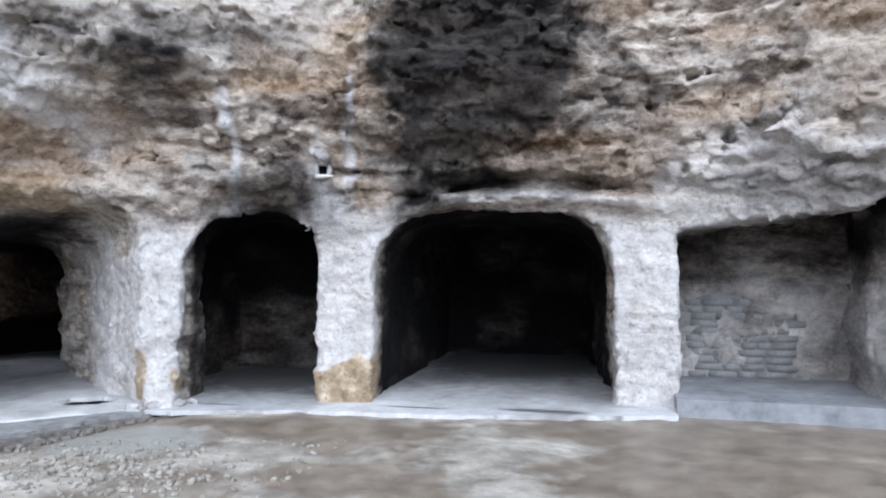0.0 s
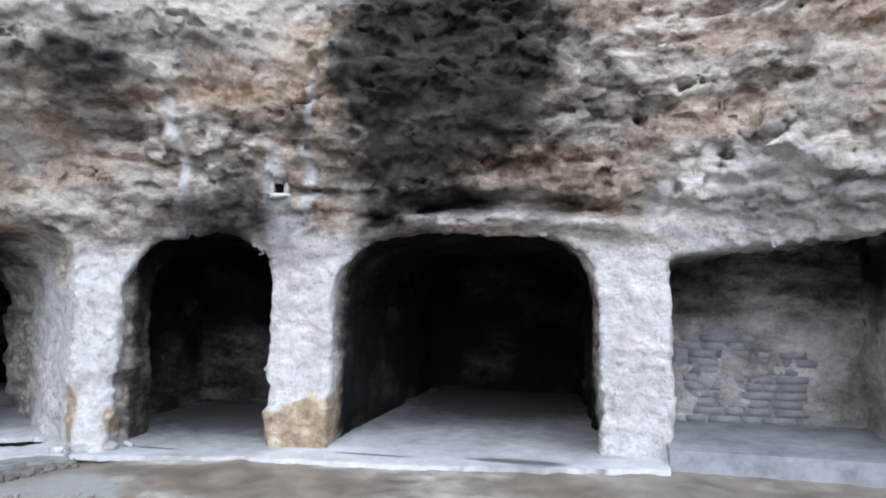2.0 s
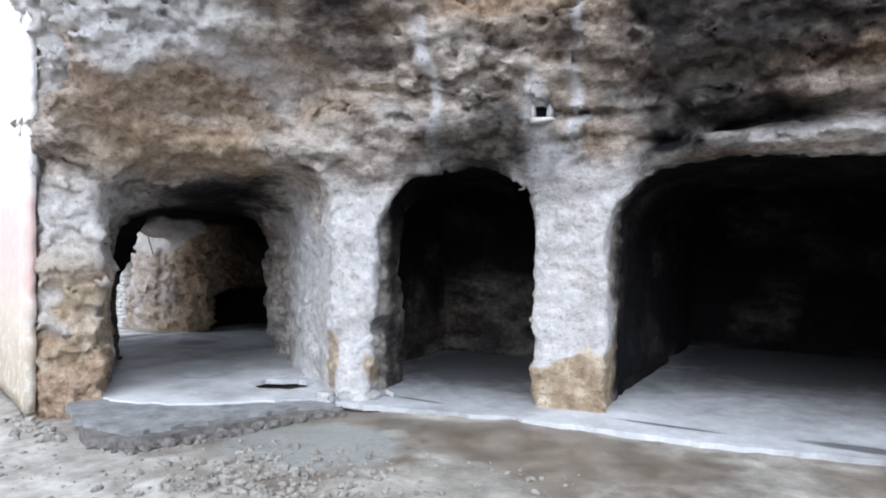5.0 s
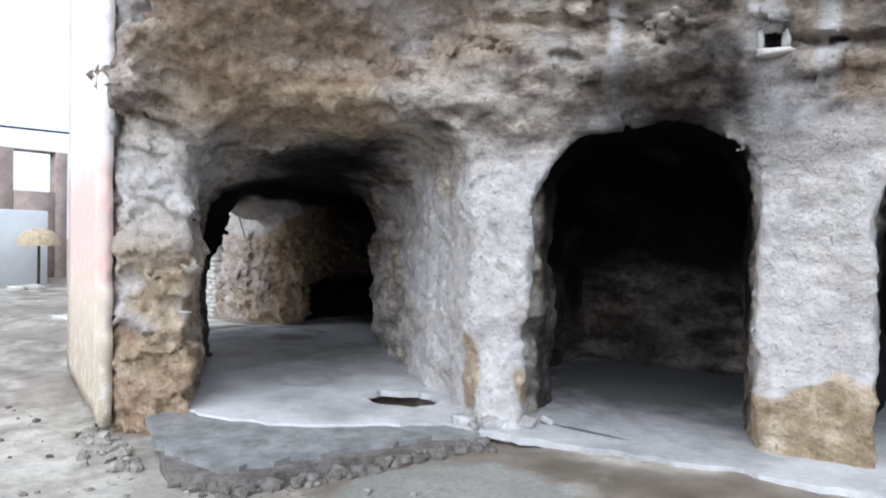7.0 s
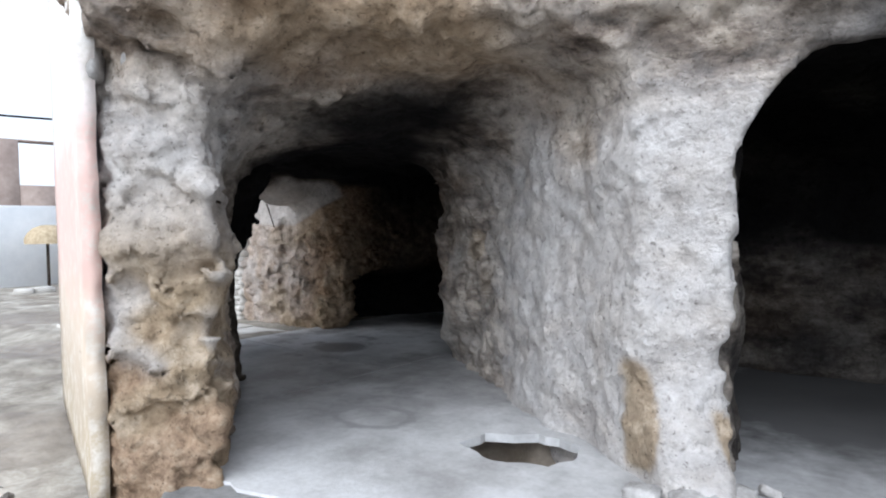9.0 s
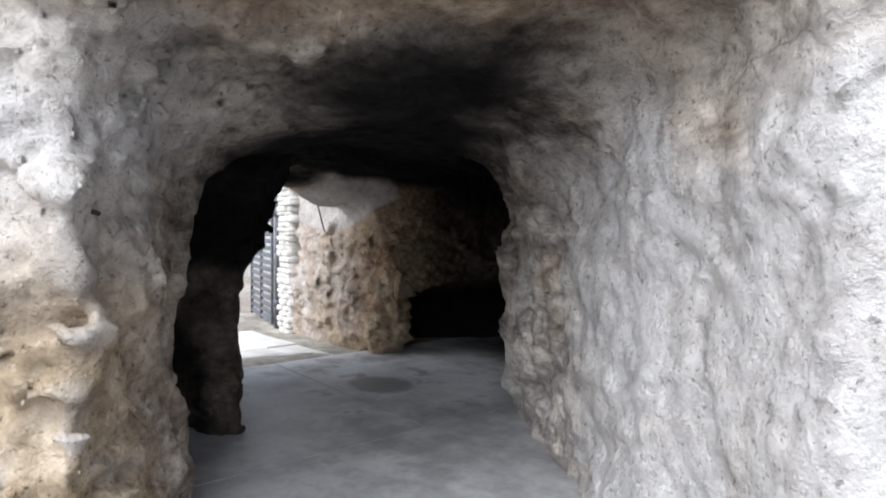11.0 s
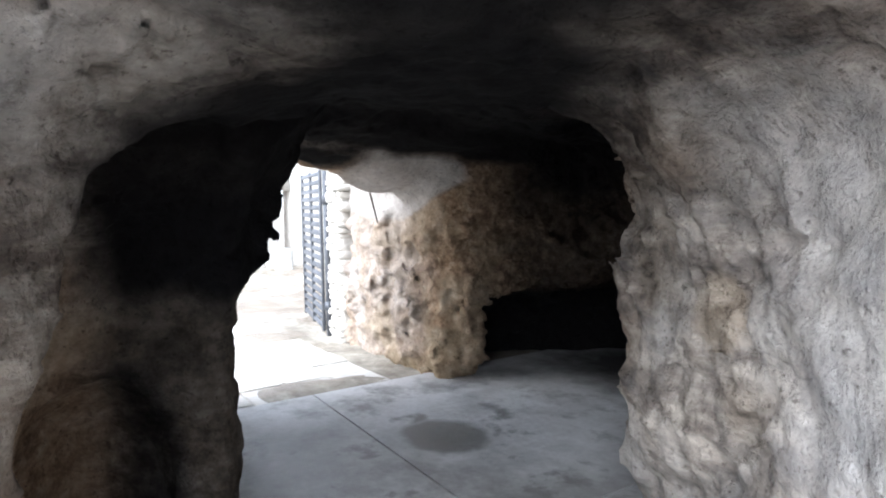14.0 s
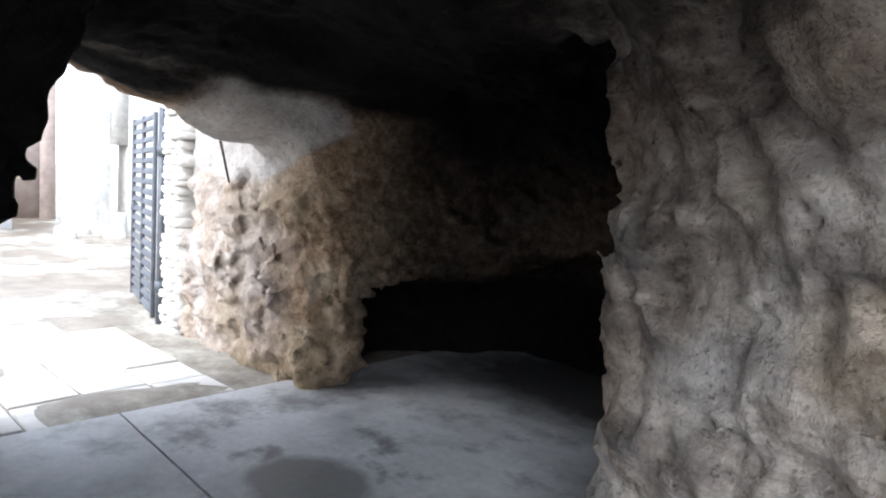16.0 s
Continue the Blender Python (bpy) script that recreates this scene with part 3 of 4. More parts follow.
    # shade of the inner pier and pocket painted in, deeper upwards
    soot_and_shade = 1 - (1 - np.clip(soot_and_shade, 0, 1)) * (1 - np.clip(west * step(-5.7, -6.6, x) * step(7.7, 7.1, y - 0.3 * np.clip(z - 1, 0, 1)) * (0.9 + 0.1 * step(0.8, 1.7, z + 0.4 * n1) + 0.06 * n1) * (1 - 0.15 * lit_foot) * way_out, 0, 1))
    # shade painted on the chamber's back wall, deepest high up and low down
    soot_and_shade = 1 - (1 - np.clip(soot_and_shade, 0, 1)) * (1 - np.clip(west * (0.78 + 0.25 * np.maximum(step(1.5, 1.95, z + 0.2 * n1), step(0.9, 0.6, z)) + 0.06 * n1) * step(9.5, 10.2, y + 0.2 * n1), 0, 1))
    pillars = step(2.35, 1.95, z + 0.3 * n1) * np.where(x > -3.3, step(0.3, 0.12, depth), step(0.5, 0.3, depth))
    lime = pillars * (0.8 + 0.2 * n2 + 0.15 * n1) * (1 - step(-4.7, -5.0, x) * (0.5 + 0.25 * n1 + 0.3 * step(1.0, 0.7, z + 0.3 * n1)))
    lime = np.maximum(lime, 0.6 * inner * step(2.6, 2.8, x) * step(1.7, 1.2, z + 0.3 * n1))
    flank = step(2.4, 1.8, v) * step(8.3, 7.3, u + 0.4 * n1) * step(-3.5, -4.0, x) * step(2.3, 1.7, z + 0.3 * n1) * step(0.4, 0.8, z + 0.3 * n1)
    lime = np.maximum(lime, flank * (0.75 + 0.25 * n2))
    lip = 2.30 + 0.1 * np.cos((x - 1.0) * 1.4)
    lime = np.maximum(lime, 0.6 * step(0.1, 0.03, np.abs(z - lip) + 0.04 * n2) * step(-0.3, 0.2, x) * front)
    wall = step(3.2, 3.5, 0.574 * x + 0.819 * y) * step(10.4, 9.6, -0.819 * x + 0.574 * y) * step(-3.2, -3.6, x) * step(2.1, 1.7, z + 0.3 * n1)
    lime = np.maximum(lime, wall * (0.75 + 0.25 * n2) * (1 - 0.85 * step(8.0, 9.0, u)) * step(4.0, 3.7, 0.574 * x + 0.819 * y))
    for cx, cz, w, h in ((-2.3, 3.1, 0.07, 0.6), (-1.35, 2.75, 0.1, 0.4), (-0.98, 2.8, 0.06, 0.45), (-0.9, 3.6, 0.05, 0.3), (-1.25, 2.3, 0.25, 0.3)):
        lime = np.maximum(lime, 0.9 * step(1.5, 0.5, np.hypot((x - cx + 0.05 * n2) / w, (z - cz) / h)) * front)
    lime = np.maximum(lime, 0.55 * step(2.2, 3.0, x + 0.5 * n1) * step(3.2, 2.6, z - 0.4 * n1) * front)
    lime = np.maximum(lime, 0.9 * step(1.38, 1.5, z + 0.15 * n1) * step(-9.0, -9.3, x) * step(8.4, 8.7, y))
    ochre = 0.35 * blot(-4.3, 2.75, 0.8, 0.3) + 0.3 * blot(-3.6, 3.0, 0.8, 0.4) + 0.5 * blot(-1.6, 3.95, 0.9, 0.25) + 0.9 * step(0.75, 0.45, z + 0.3 * n1 + 0.4 * (x + 5.4)) * step(-4.7, -4.95, x) * front
    ochre += 0.45 * step(0.0, 0.5, n3) * front * step(2.0, 2.4, z) + 0.3 * inner * step(-6.5, -7.0, x) + 0.4 * step(8.0, 8.6, u) * step(3.0, 3.4, v) * step(0.1, 0.5, n3)
    brown = step(-7.0, -7.6, x) * step(8.7, 9.1, y) * step(-9.7, -9.0, x + 0.3 * n1)
    ochre += 0.8 * brown + 0.5 * blot(-1.9, 4.45, 0.6, 0.3) + 0.55 * blot(0.6, 3.02, 1.4, 0.14)
    lime *= 1 - np.clip(ochre, 0, 1) * step(-4.6, -4.9, x)
    lime = np.maximum(lime, 0.8 * step(-3.2, -4.0, x) * step(2.9, 3.4, z + 0.5 * n1) * front)
    cream = step(3.75, 4.25, z + 0.35 * n1) * step(-0.9, -1.5, x + 0.3 * n1) * front * (0.75 + 0.25 * n2)
    west_end = step(-8.4, -8.8, x) * step(8.4, 8.8, y)
    lime = np.maximum(lime, west_end * (0.4 + 0.25 * n2) * step(-8.9, -9.6, x + 0.3 * n1))
    tan = step(0.02, -0.02, z - 0.44 - 0.3 * (x + 1.07) + 0.08 * n2) * step(0.46, 0.4, np.abs(x + 1.07)) * step(7.95, 7.8, y)
    s, n = (x + 3.16) * 0.86 + (y - 6.97) * 0.5, -(x + 3.16) * 0.5 + (y - 6.97) * 0.86
    facing = step(0.1, 0.0, n) * step(-0.7, -0.5, n)
    peach = step(1.15, 0.9, np.hypot((s + 0.24 + 0.03 * n2) / 0.11, (z - 0.34) / 0.3)) + step(1.15, 0.9, np.hypot((s - 0.24 + 0.5 * (z - 0.2) + 0.02 * n2) / 0.08, (z - 0.2) / 0.2))
    tan += 0.9 * peach * facing
    tan += 0.3 * flank * step(-0.5, 0.4, n1) + 0.4 * lit_foot + 0.55 * brown * step(-0.3, 0.4, n1 + n2) + 0.65 * blot(-4.4, 2.4, 0.6, 0.2, 0.7) + 0.5 * blot(-1.05, 4.2, 0.35, 0.3)
    tan += 0.8 * step(0.06, -0.06, z - 0.62 - 0.75 * (x + 5.2) + 0.12 * n1) * step(0.02, 0.2, z - 0.18 - 0.5 * (x + 5.3) + 0.2 * n2) * step(-4.5, -4.75, x) * front
    yellow = step(3.2, 3.5, v) * step(8.3, 8.7, u) * step(0.15, 0.5, n1) * 0.22
    tan = np.maximum(tan, yellow * step(1.8, 1.5, z))
    tan = np.maximum(tan, 0.35 * cream)
    lime = np.maximum(lime, 0.75 * cream)
    tan += 0.45 * step(1.25, 0.9, np.sqrt(((x + 5.37) / 0.15) ** 2 + ((y - 8.0) / 0.2) ** 2 + ((z - 1.2) / 0.13) ** 2) + 0.15 * n2)
    tan += 0.7 * step(-0.1, 0.4, n1 + 0.4 * n2) * step(-4.8, -5.0, x) * step(1.6, 1.0, z) * front
    patch = step(1.42, 1.5, z - 0.4 * np.clip(x + 9.5, 0, 1) + 0.1 * n1) * step(-8.66, -8.8, x + 0.08 * n1) * step(8.4, 8.7, y) * step(9.6, 9.3, y + 0.1 * n1) * step(2.1, 2.02, z)
    lime = np.maximum(lime, 0.95 * patch)
    ochre, soot_and_shade, tan = ochre * (1 - patch), soot_and_shade * (1 - patch), np.maximum(tan * (1 - patch), 0.25 * patch)
    return {"tan": np.clip(tan, 0, 1), "soot_and_shade": np.clip(soot_and_shade, 0, 1), "lime": np.clip(lime, 0, 1), "ochre": np.clip(ochre, 0, 1)}


def rock_piece(name, verts, quads, normals, masks, parent=None):
    used, flat = np.unique(quads, return_inverse=True)
    me = bpy.data.meshes.new(name)
    me.from_pydata(verts[used], (), flat.reshape(-1, 4))
    me.shade_smooth()
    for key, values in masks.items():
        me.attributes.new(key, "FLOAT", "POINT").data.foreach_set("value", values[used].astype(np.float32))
    me.normals_split_custom_set_from_vertices(normals[used])
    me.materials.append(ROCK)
    ob = new(name, me)
    ob.parent = parent
    return ob


def rock_regions(c, n):
    """Which piece of the setting each face belongs to."""
    x, y, z = c.T
    depth = -polygon_distance(x, y, MASS)
    kind = np.zeros(len(c), np.int32)
    deep = depth > 0.45
    kind[deep & (x >= 2.55)] = 4
    kind[deep & (x < 2.55) & (x >= -1.1)] = 3
    kind[deep & (x < -1.1)] = 2
    v, u = 0.574 * x + 0.819 * y, -0.819 * x + 0.574 * y
    inner = deep & ((x < -6.0) | (v < 3.85) & (x < -3.3))
    kind[inner] = 1
    kind[deep & (z > 1.98)] += 10
    low = z < 2.05
    kind[~deep & low & (x > -1.7) & (x < -0.4)] = 21
    kind[~deep & low & (x > 1.8) & (x < 3.05)] = 22
    kind[~deep & low & (x > -4.2) & (x < -2.5)] = 20
    kind[~deep & low & (x > -7.5) & (x < -4.75) & (y < 6.7)] = 23
    kind[(x < -8.2) & (y > 8.4) & low & (y < 10)] = 24
    kind[(x < -7.0) & (y < 8.0) & low & (kind != 23)] = 25
    return kind


def largest_bodies(verts, quads, least=4000):
    """Only the bodies of rock, without loose crumbs hanging in the air."""
    root = np.arange(len(verts))
    while True:
        low = root[quads].min(1)
        before = root.copy()
        for k in range(4):
            np.minimum.at(root, root[quads[:, k]], low)
            np.minimum.at(root, quads[:, k], low)
        root = root[root]
        if np.array_equal(root, before):
            break
    return quads[np.bincount(root, minlength=len(verts))[root[quads[:, 0]]] >= least]


verts, quads = carve_rock()
quads = largest_bodies(verts, quads)
corners = verts[quads]
cross = np.cross(corners[:, 2] - corners[:, 0], corners[:, 3] - corners[:, 1])
normals = np.zeros_like(verts)
for k in range(4):
    np.add.at(normals, quads[:, k], cross)
normals /= np.maximum(np.linalg.norm(normals, axis=1, keepdims=True), 1e-9)
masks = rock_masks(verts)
kinds = rock_regions(corners.mean(1), cross / np.maximum(np.linalg.norm(cross, axis=1, keepdims=True), 1e-9))
SETTING = {
    0: ("wall_cliff", "layered limestone cliff face with sooty stains, ochre seams and painted lip shadow", "cliff"),
    1: ("wall_passage", "rough hewn limestone walls of the passage and inner chamber", "cave wall"),
    2: ("wall_cave_1", "sooty rock walls of the small arched cave, darkened with painted shade", "cave wall"),
    3: ("wall_cave_2", "sooty rock walls of the wide arched cave, darkened with painted shade", "cave wall"),
    4: ("wall_alcove", "grey rock walls of the shallow alcove", "cave wall"),
    11: ("ceiling_passage", "hewn rock ceiling of the passage and chamber, darkened by smoke and painted shade", "ceiling"),
    12: ("ceiling_cave_1", "rock ceiling of the small cave, blackened by smoke and painted shade", "ceiling"),
    13: ("ceiling_cave_2", "rock ceiling of the wide cave, blackened by smoke and painted shade", "ceiling"),
    14: ("ceiling_alcove", "dark rough rock ceiling of the alcove", "ceiling"),
}
PILLARS = {
    20: "thick limewashed rock pillar with a crumbled stone foot",
    21: "narrow limewashed rock pillar standing on tan stone blocks",
    22: "square limewashed rock pillar beside the alcove",
    23: "rugged end pier of pale rock over exposed tan stone",
    24: "sunlit jagged rock pier beside the gateway",
    25: "hewn rock pier between passage and gateway, shade painted dark",
}
pillars = {}
for k in np.unique(kinds):
    part_quads = quads[kinds == k]
    if k in SETTING:
        name, label, category = SETTING[k]
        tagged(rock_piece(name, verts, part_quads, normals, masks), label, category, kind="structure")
    elif k in PILLARS:
        pillars[k] = tagged(rock_piece("rock_pillar", verts, part_quads, normals, masks), PILLARS[k], "pillar", "rock pillars between the arches", "structure")
del verts, quads, corners, cross, normals
backing = bpy.data.meshes.new("wall_back")
backing.from_pydata([(7.2, 5.3, -0.4), (7.2, 13.29, -0.4), (-13.0, 13.29, -0.4), (7.2, 5.3, 5.4), (7.2, 13.29, 5.4), (-13.0, 13.29, 2.3), (-9.6, 13.29, 2.3), (-9.6, 13.29, 5.4)], (), [(0, 1, 4, 3), (1, 2, 5, 6, 7, 4)])
backing.materials.append(ROCK)
tagged(new("wall_back", backing), "plain rock closing the hill behind the caves", "cliff", kind="structure")


# ---- floor and ground ----
def slab(name, outline, holes, top, thick, mat, dark_blotches=None):
    """A slab with its outline and holes cut right through."""
    from mathutils.geometry import tessellate_polygon
    rings = [outline] + holes
    flat = [Vector((x, y, 0)) for r in rings for x, y in r]
    tris = tessellate_polygon([[Vector((x, y, 0)) for x, y in r] for r in rings])
    bm = bmesh.new()
    up = [bm.verts.new((p.x, p.y, top)) for p in flat]
    down = [bm.verts.new((p.x, p.y, top - thick)) for p in flat]
    for a, b, c in tris:
        bm.faces.new((up[a], up[b], up[c]))
    base = 0
    for r in rings:
        for i in range(len(r)):
            j = (i + 1) % len(r)
            bm.faces.new((up[base + i], up[base + j], down[base + j], down[base + i]))
        base += len(r)
    bmesh.ops.recalc_face_normals(bm, faces=bm.faces)
    me = bpy.data.meshes.new(name)
    bm.to_mesh(me)
    bm.free()
    me.materials.append(mat)
    return new(name, me)


def ragged(points, gap, amount, closed=True, seed=1):
    """A broken line through the points."""
    r = random.Random(seed)
    out = []
    pairs = list(zip(points, points[1:] + points[:1])) if closed else list(zip(points, points[1:]))
    for (x0, y0), (x1, y1) in pairs:
        n = max(1, int(math.hypot(x1 - x0, y1 - y0) / gap))
        for i in range(n):
            w = i / n
            out.append((x0 + (x1 - x0) * w + r.uniform(-amount, amount), y0 + (y1 - y0) * w + r.uniform(-amount, amount)))
    return out if closed else out + [points[-1]]


FRONT = [(-5.3, 5.2), (-4.75, 4.95), (-4.2, 4.82), (-3.75, 4.85), (-3.55, 5.35), (-3.25, 6.1), (-3.0, 6.5), (-2.0, 6.72), (-1.4, 6.88), (0.4, 7.02), (2.7, 7.5)]
SCREED = [(-5.3, 5.4), (-4.9, 5.42), (-4.6, 5.5), (-4.3, 5.62), (-4.05, 5.78), (-3.8, 5.98), (-3.55, 6.25), (-3.32, 6.5)] + FRONT[6:]
edge = ragged(SCREED, 0.1, 0.03, closed=False, seed=3)
HOLE = [(-4.46, 6.68), (-4.41, 6.93), (-4.14, 7.12), (-3.82, 7.1), (-3.72, 6.9), (-3.79, 6.66), (-4.1, 6.57)]
hole = ragged(HOLE, 0.07, 0.02, seed=5)
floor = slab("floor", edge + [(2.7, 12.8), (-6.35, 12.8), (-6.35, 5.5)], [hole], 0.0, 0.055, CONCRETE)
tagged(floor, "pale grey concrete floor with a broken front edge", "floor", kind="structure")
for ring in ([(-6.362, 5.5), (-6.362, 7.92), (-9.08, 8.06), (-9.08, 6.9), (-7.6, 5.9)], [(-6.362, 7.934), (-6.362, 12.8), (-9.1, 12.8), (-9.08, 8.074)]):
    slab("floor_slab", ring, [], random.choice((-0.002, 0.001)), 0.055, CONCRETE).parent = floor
under_slab = slab("under_slab", ragged(FRONT[:7], 0.1, 0.035, closed=False, seed=8) + [(-3.2, 6.75), (-3.6, 6.45), (-4.4, 5.85), (-5.3, 5.6)], [], -0.02, 0.07, SUBBASE)
under_slab.parent = floor
lip = [(-4.5, 5.3), (-4.34, 4.82), (-4.05, 4.74), (-3.7, 4.77), (-3.47, 5.3), (-3.17, 6.05), (-2.96, 6.42), (-3.25, 6.5), (-3.6, 5.9)]
slab("broken_edge", ragged(lip, 0.17, 0.05, seed=9), [], -0.056, 0.13, DUSK).parent = floor
step_slab = slab("step_slab", [(2.7, 7.62), (4.0, 7.6), (5.3, 7.5), (5.4, 9.6), (2.7, 9.6)], [], 0.15, 0.3, STEP)
tagged(step_slab, "raised grey concrete slab in the alcove", "step", kind="structure")


def spread(a, b, fine, far):
    """Grid lines: fine from a to b, wider and wider out to far."""
    mid = list(np.arange(a, b, fine))
    lo, hi, w = [], [], fine
    p, q = a, b
    while q < far:
        lo.append(p - w), hi.append(q)
        p, q, w = p - w, q + w, w * 1.25
    return np.array(lo[::-1] + mid + hi, np.float32)


def ground_height(x, y):
    o = np.zeros_like(x)
    near = step(40, 15, np.hypot(x, y - 4))
    shelf = step(-2.5, -3.6, x) * step(7.0, 6.3, y)
    z = -0.045 - 0.115 * shelf - 0.03 * step(5.5, 2.0, y) + near * ((0.02 + 0.03 * shelf) * grain3(x, y, o, 1.6, seed=11) + 0.03 * grain3(x, y, o, 0.5, seed=12) * step(0.6, -1.5, x) + 0.012 * grain3(x, y, o, 0.16, seed=13))
    z = np.minimum(z, -0.02 - 0.08 * shelf)
    bed = polygon_distance(x, y, FRONT + [(2.7, 12.8), (-9.1, 12.8), (-9.08, 7.0), (-7.6, 5.9)])
    z = np.where(bed < -0.05, np.maximum(z, -0.2 + 0.14 * step(-0.05, -0.22, bed + 0.12 * grain3(x, y, o, 0.15, seed=19))), z)
    z += 0.02 * step(-8.7, -9.3, x) * step(6.5, 7.2, y)
    z = np.where(np.hypot((x + 4.1) / 0.6, (y - 6.85) / 0.45) < 1.0, -0.33 + 0.05 * grain3(x, y, o, 0.2, seed=14), z)
    return z


def ground_sheet():
    xs, ys = spread(-12, 8, 0.07, 900), spread(-3, 8.2, 0.07, 900)
    gx, gy = np.meshgrid(xs, ys, indexing="ij")
    x, y = gx.ravel(), gy.ravel()
    z = ground_height(x, y)
    n0, n1 = gx.shape
    i = np.arange(n0 * n1).reshape(n0, n1)
    quads = np.stack([i[:-1, :-1], i[1:, :-1], i[1:, 1:], i[:-1, 1:]], -1).reshape(-1, 4)
    me = bpy.data.meshes.new("ground")
    me.from_pydata(np.stack([x, y, z], 1), (), quads)
    me.shade_smooth()
    me.materials.append(EARTH)
    return tagged(new("ground", me), "wet trampled earth and bare rock before the caves", "ground", kind="structure")


ground_sheet()


# ---- more materials ----
GREY = plain_material("grey_stone", (0.22, 0.21, 0.2), (0.56, 0.55, 0.54), 9)
PALE = plain_material("pale_stone", (0.40, 0.38, 0.35), (0.72, 0.70, 0.66), 5)
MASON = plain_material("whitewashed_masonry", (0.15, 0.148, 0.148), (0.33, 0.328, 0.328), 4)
STEEL = plain_material("painted_steel", (0.07, 0.076, 0.088), (0.15, 0.158, 0.175), 12, 0.5, 0.3, 0.003)
BARK = plain_material("root_bark", (0.025, 0.02, 0.017), (0.09, 0.07, 0.055), 20)
WHITE = plain_material("white_limewash", (0.72, 0.75, 0.78), (0.88, 0.9, 0.92), 1.5)
BRICK = plain_material("weathered_brick", (0.27, 0.21, 0.185), (0.50, 0.41, 0.36), 2.5)
PAVING = plain_material("paving_stone", (0.52, 0.50, 0.47), (0.74, 0.72, 0.68), 4, 0.8, relief=0.01)
BLACK = plain_material("black_rubber", (0.01, 0.01, 0.012), (0.03, 0.03, 0.033), 10, 0.7)
THATCH = plain_material("straw_thatch", (0.30, 0.23, 0.14), (0.60, 0.50, 0.35), 12)


def plaster_material():
    """Old wall plaster: white above, a pink band, ochre dirt at the bottom."""
    m, t, b = material("painted_plaster", 0.9)
    pos = t.nodes.new("ShaderNodeSeparateXYZ")
    t.links.new(t.nodes.new("ShaderNodeNewGeometry").outputs["Position"], pos.inputs[0])
    z = maths(t, "ADD", pos.outputs["Z"], maths(t, "MULTIPLY", noise_at(t, 3, 6), 0.7))
    c = ramp(t, maths(t, "MULTIPLY", z, 0.25), [(0.12, (0.45, 0.38, 0.28)), (0.30, (0.62, 0.52, 0.42)), (0.38, (0.70, 0.50, 0.44)), (0.55, (0.74, 0.54, 0.49)), (0.66, (0.82, 0.80, 0.78))])
    c = mixed(t, ramp(t, noise_at(t, 8, 8, 0.75), [(0.48, (0, 0, 0)), (0.62, (0.8, 0.8, 0.8))]), c, (0.66, 0.62, 0.56))
    t.links.new(c, b.inputs["Base Color"])
    bump(t, b, noise_at(t, 15, 8, 0.7), 0.6, 0.02)
    return m


PLASTER = plaster_material()


# ---- parts ----
def part(name, bm, mat, parent=None, label="", smooth=True):
    """Links a bmesh as one mesh object under a thing."""
    bmesh.ops.recalc_face_normals(bm, faces=bm.faces)
    me = bpy.data.meshes.new(name)
    bm.to_mesh(me)
    bm.free()
    if smooth:
        me.shade_smooth()
    me.materials.append(mat)
    ob = new(name, me)
    ob.parent = parent
    return tagged(ob, label) if label else ob


def block(size, cuts=0, bevel=0.01):
    bm = bmesh.new()
    bmesh.ops.create_cube(bm, size=1, matrix=Matrix.Diagonal((*size, 1)))
    if bevel:
        bmesh.ops.bevel(bm, geom=bm.edges[:], offset=bevel, segments=1, affect="EDGES")
    return bm


def stone_mesh(size, seed, cuts=3, wear=0.16, corner=3.5):
    """A worn block: a rounded box with lumps and broken faces."""
    bm = bmesh.new()
    bmesh.ops.create_cube(bm, size=2)
    bmesh.ops.subdivide_edges(bm, edges=bm.edges[:], cuts=cuts, use_grid_fill=True)
    off = Vector((seed * 3.17, seed * 1.31, seed * 7.7))
    for v in bm.verts:
        p = v.co.copy()
        r = (abs(p.x) ** corner + abs(p.y) ** corner + abs(p.z) ** corner) ** (1 / corner)
        p /= r
        p *= 1 + wear * noise.noise(p * 1.3 + off) + 0.5 * wear * noise.noise(p * 3.1 + off)
        v.co = Vector((p.x * size[0] / 2, p.y * size[1] / 2, p.z * size[2] / 2))
    return bm


def bar(a, b, radius, sides=8, taper=1.0):
    a, b = Vector(a), Vector(b)
    bm = bmesh.new()
    turn = (b - a).to_track_quat("Z", "Y").to_matrix().to_4x4()
    bmesh.ops.create_cone(bm, cap_ends=True, segments=sides, radius1=radius, radius2=radius * taper, depth=(b - a).length, matrix=Matrix.Translation((a + b) / 2) @ turn)
    return bm


def thing(name, place, label, category, group="", kind=""):
    ob = new(name)
    ob.matrix_world = place
    return tagged(ob, label, category, group, kind)


def set_stone(name, parent, x, y, z, size, turn, mat, seed, lean=(0, 0), cuts=4):
    ob = part(name, stone_mesh(size, seed, cuts, 0.22, 7), mat, parent)
    ob.matrix_basis = pose(x, y, z, lean[0], lean[1], turn)
    return ob


# ---- stones that show in the feet of the pillars ----
foot = pillars[20]
for i, (x, y, w) in enumerate(((-3.2, 6.58, 0.17), (-2.98, 6.66, 0.2), (-2.8, 6.82, 0.16), (-3.06, 6.52, 0.08), (-2.72, 6.98, 0.1))):
    set_stone("rubble_stone", foot, x, y, 0.02, (w, w * 0.75, w * 0.5), 50 * i, GREY, 10 + i, (8 * i, -6 * i), cuts=3)

# ---- masonry in the alcove ----
wall = thing("masonry_wall", pose(0, 0, 0), "rough whitewashed stone masonry filling the back of the alcove", "wall", kind="structure")
course = random.Random(4)
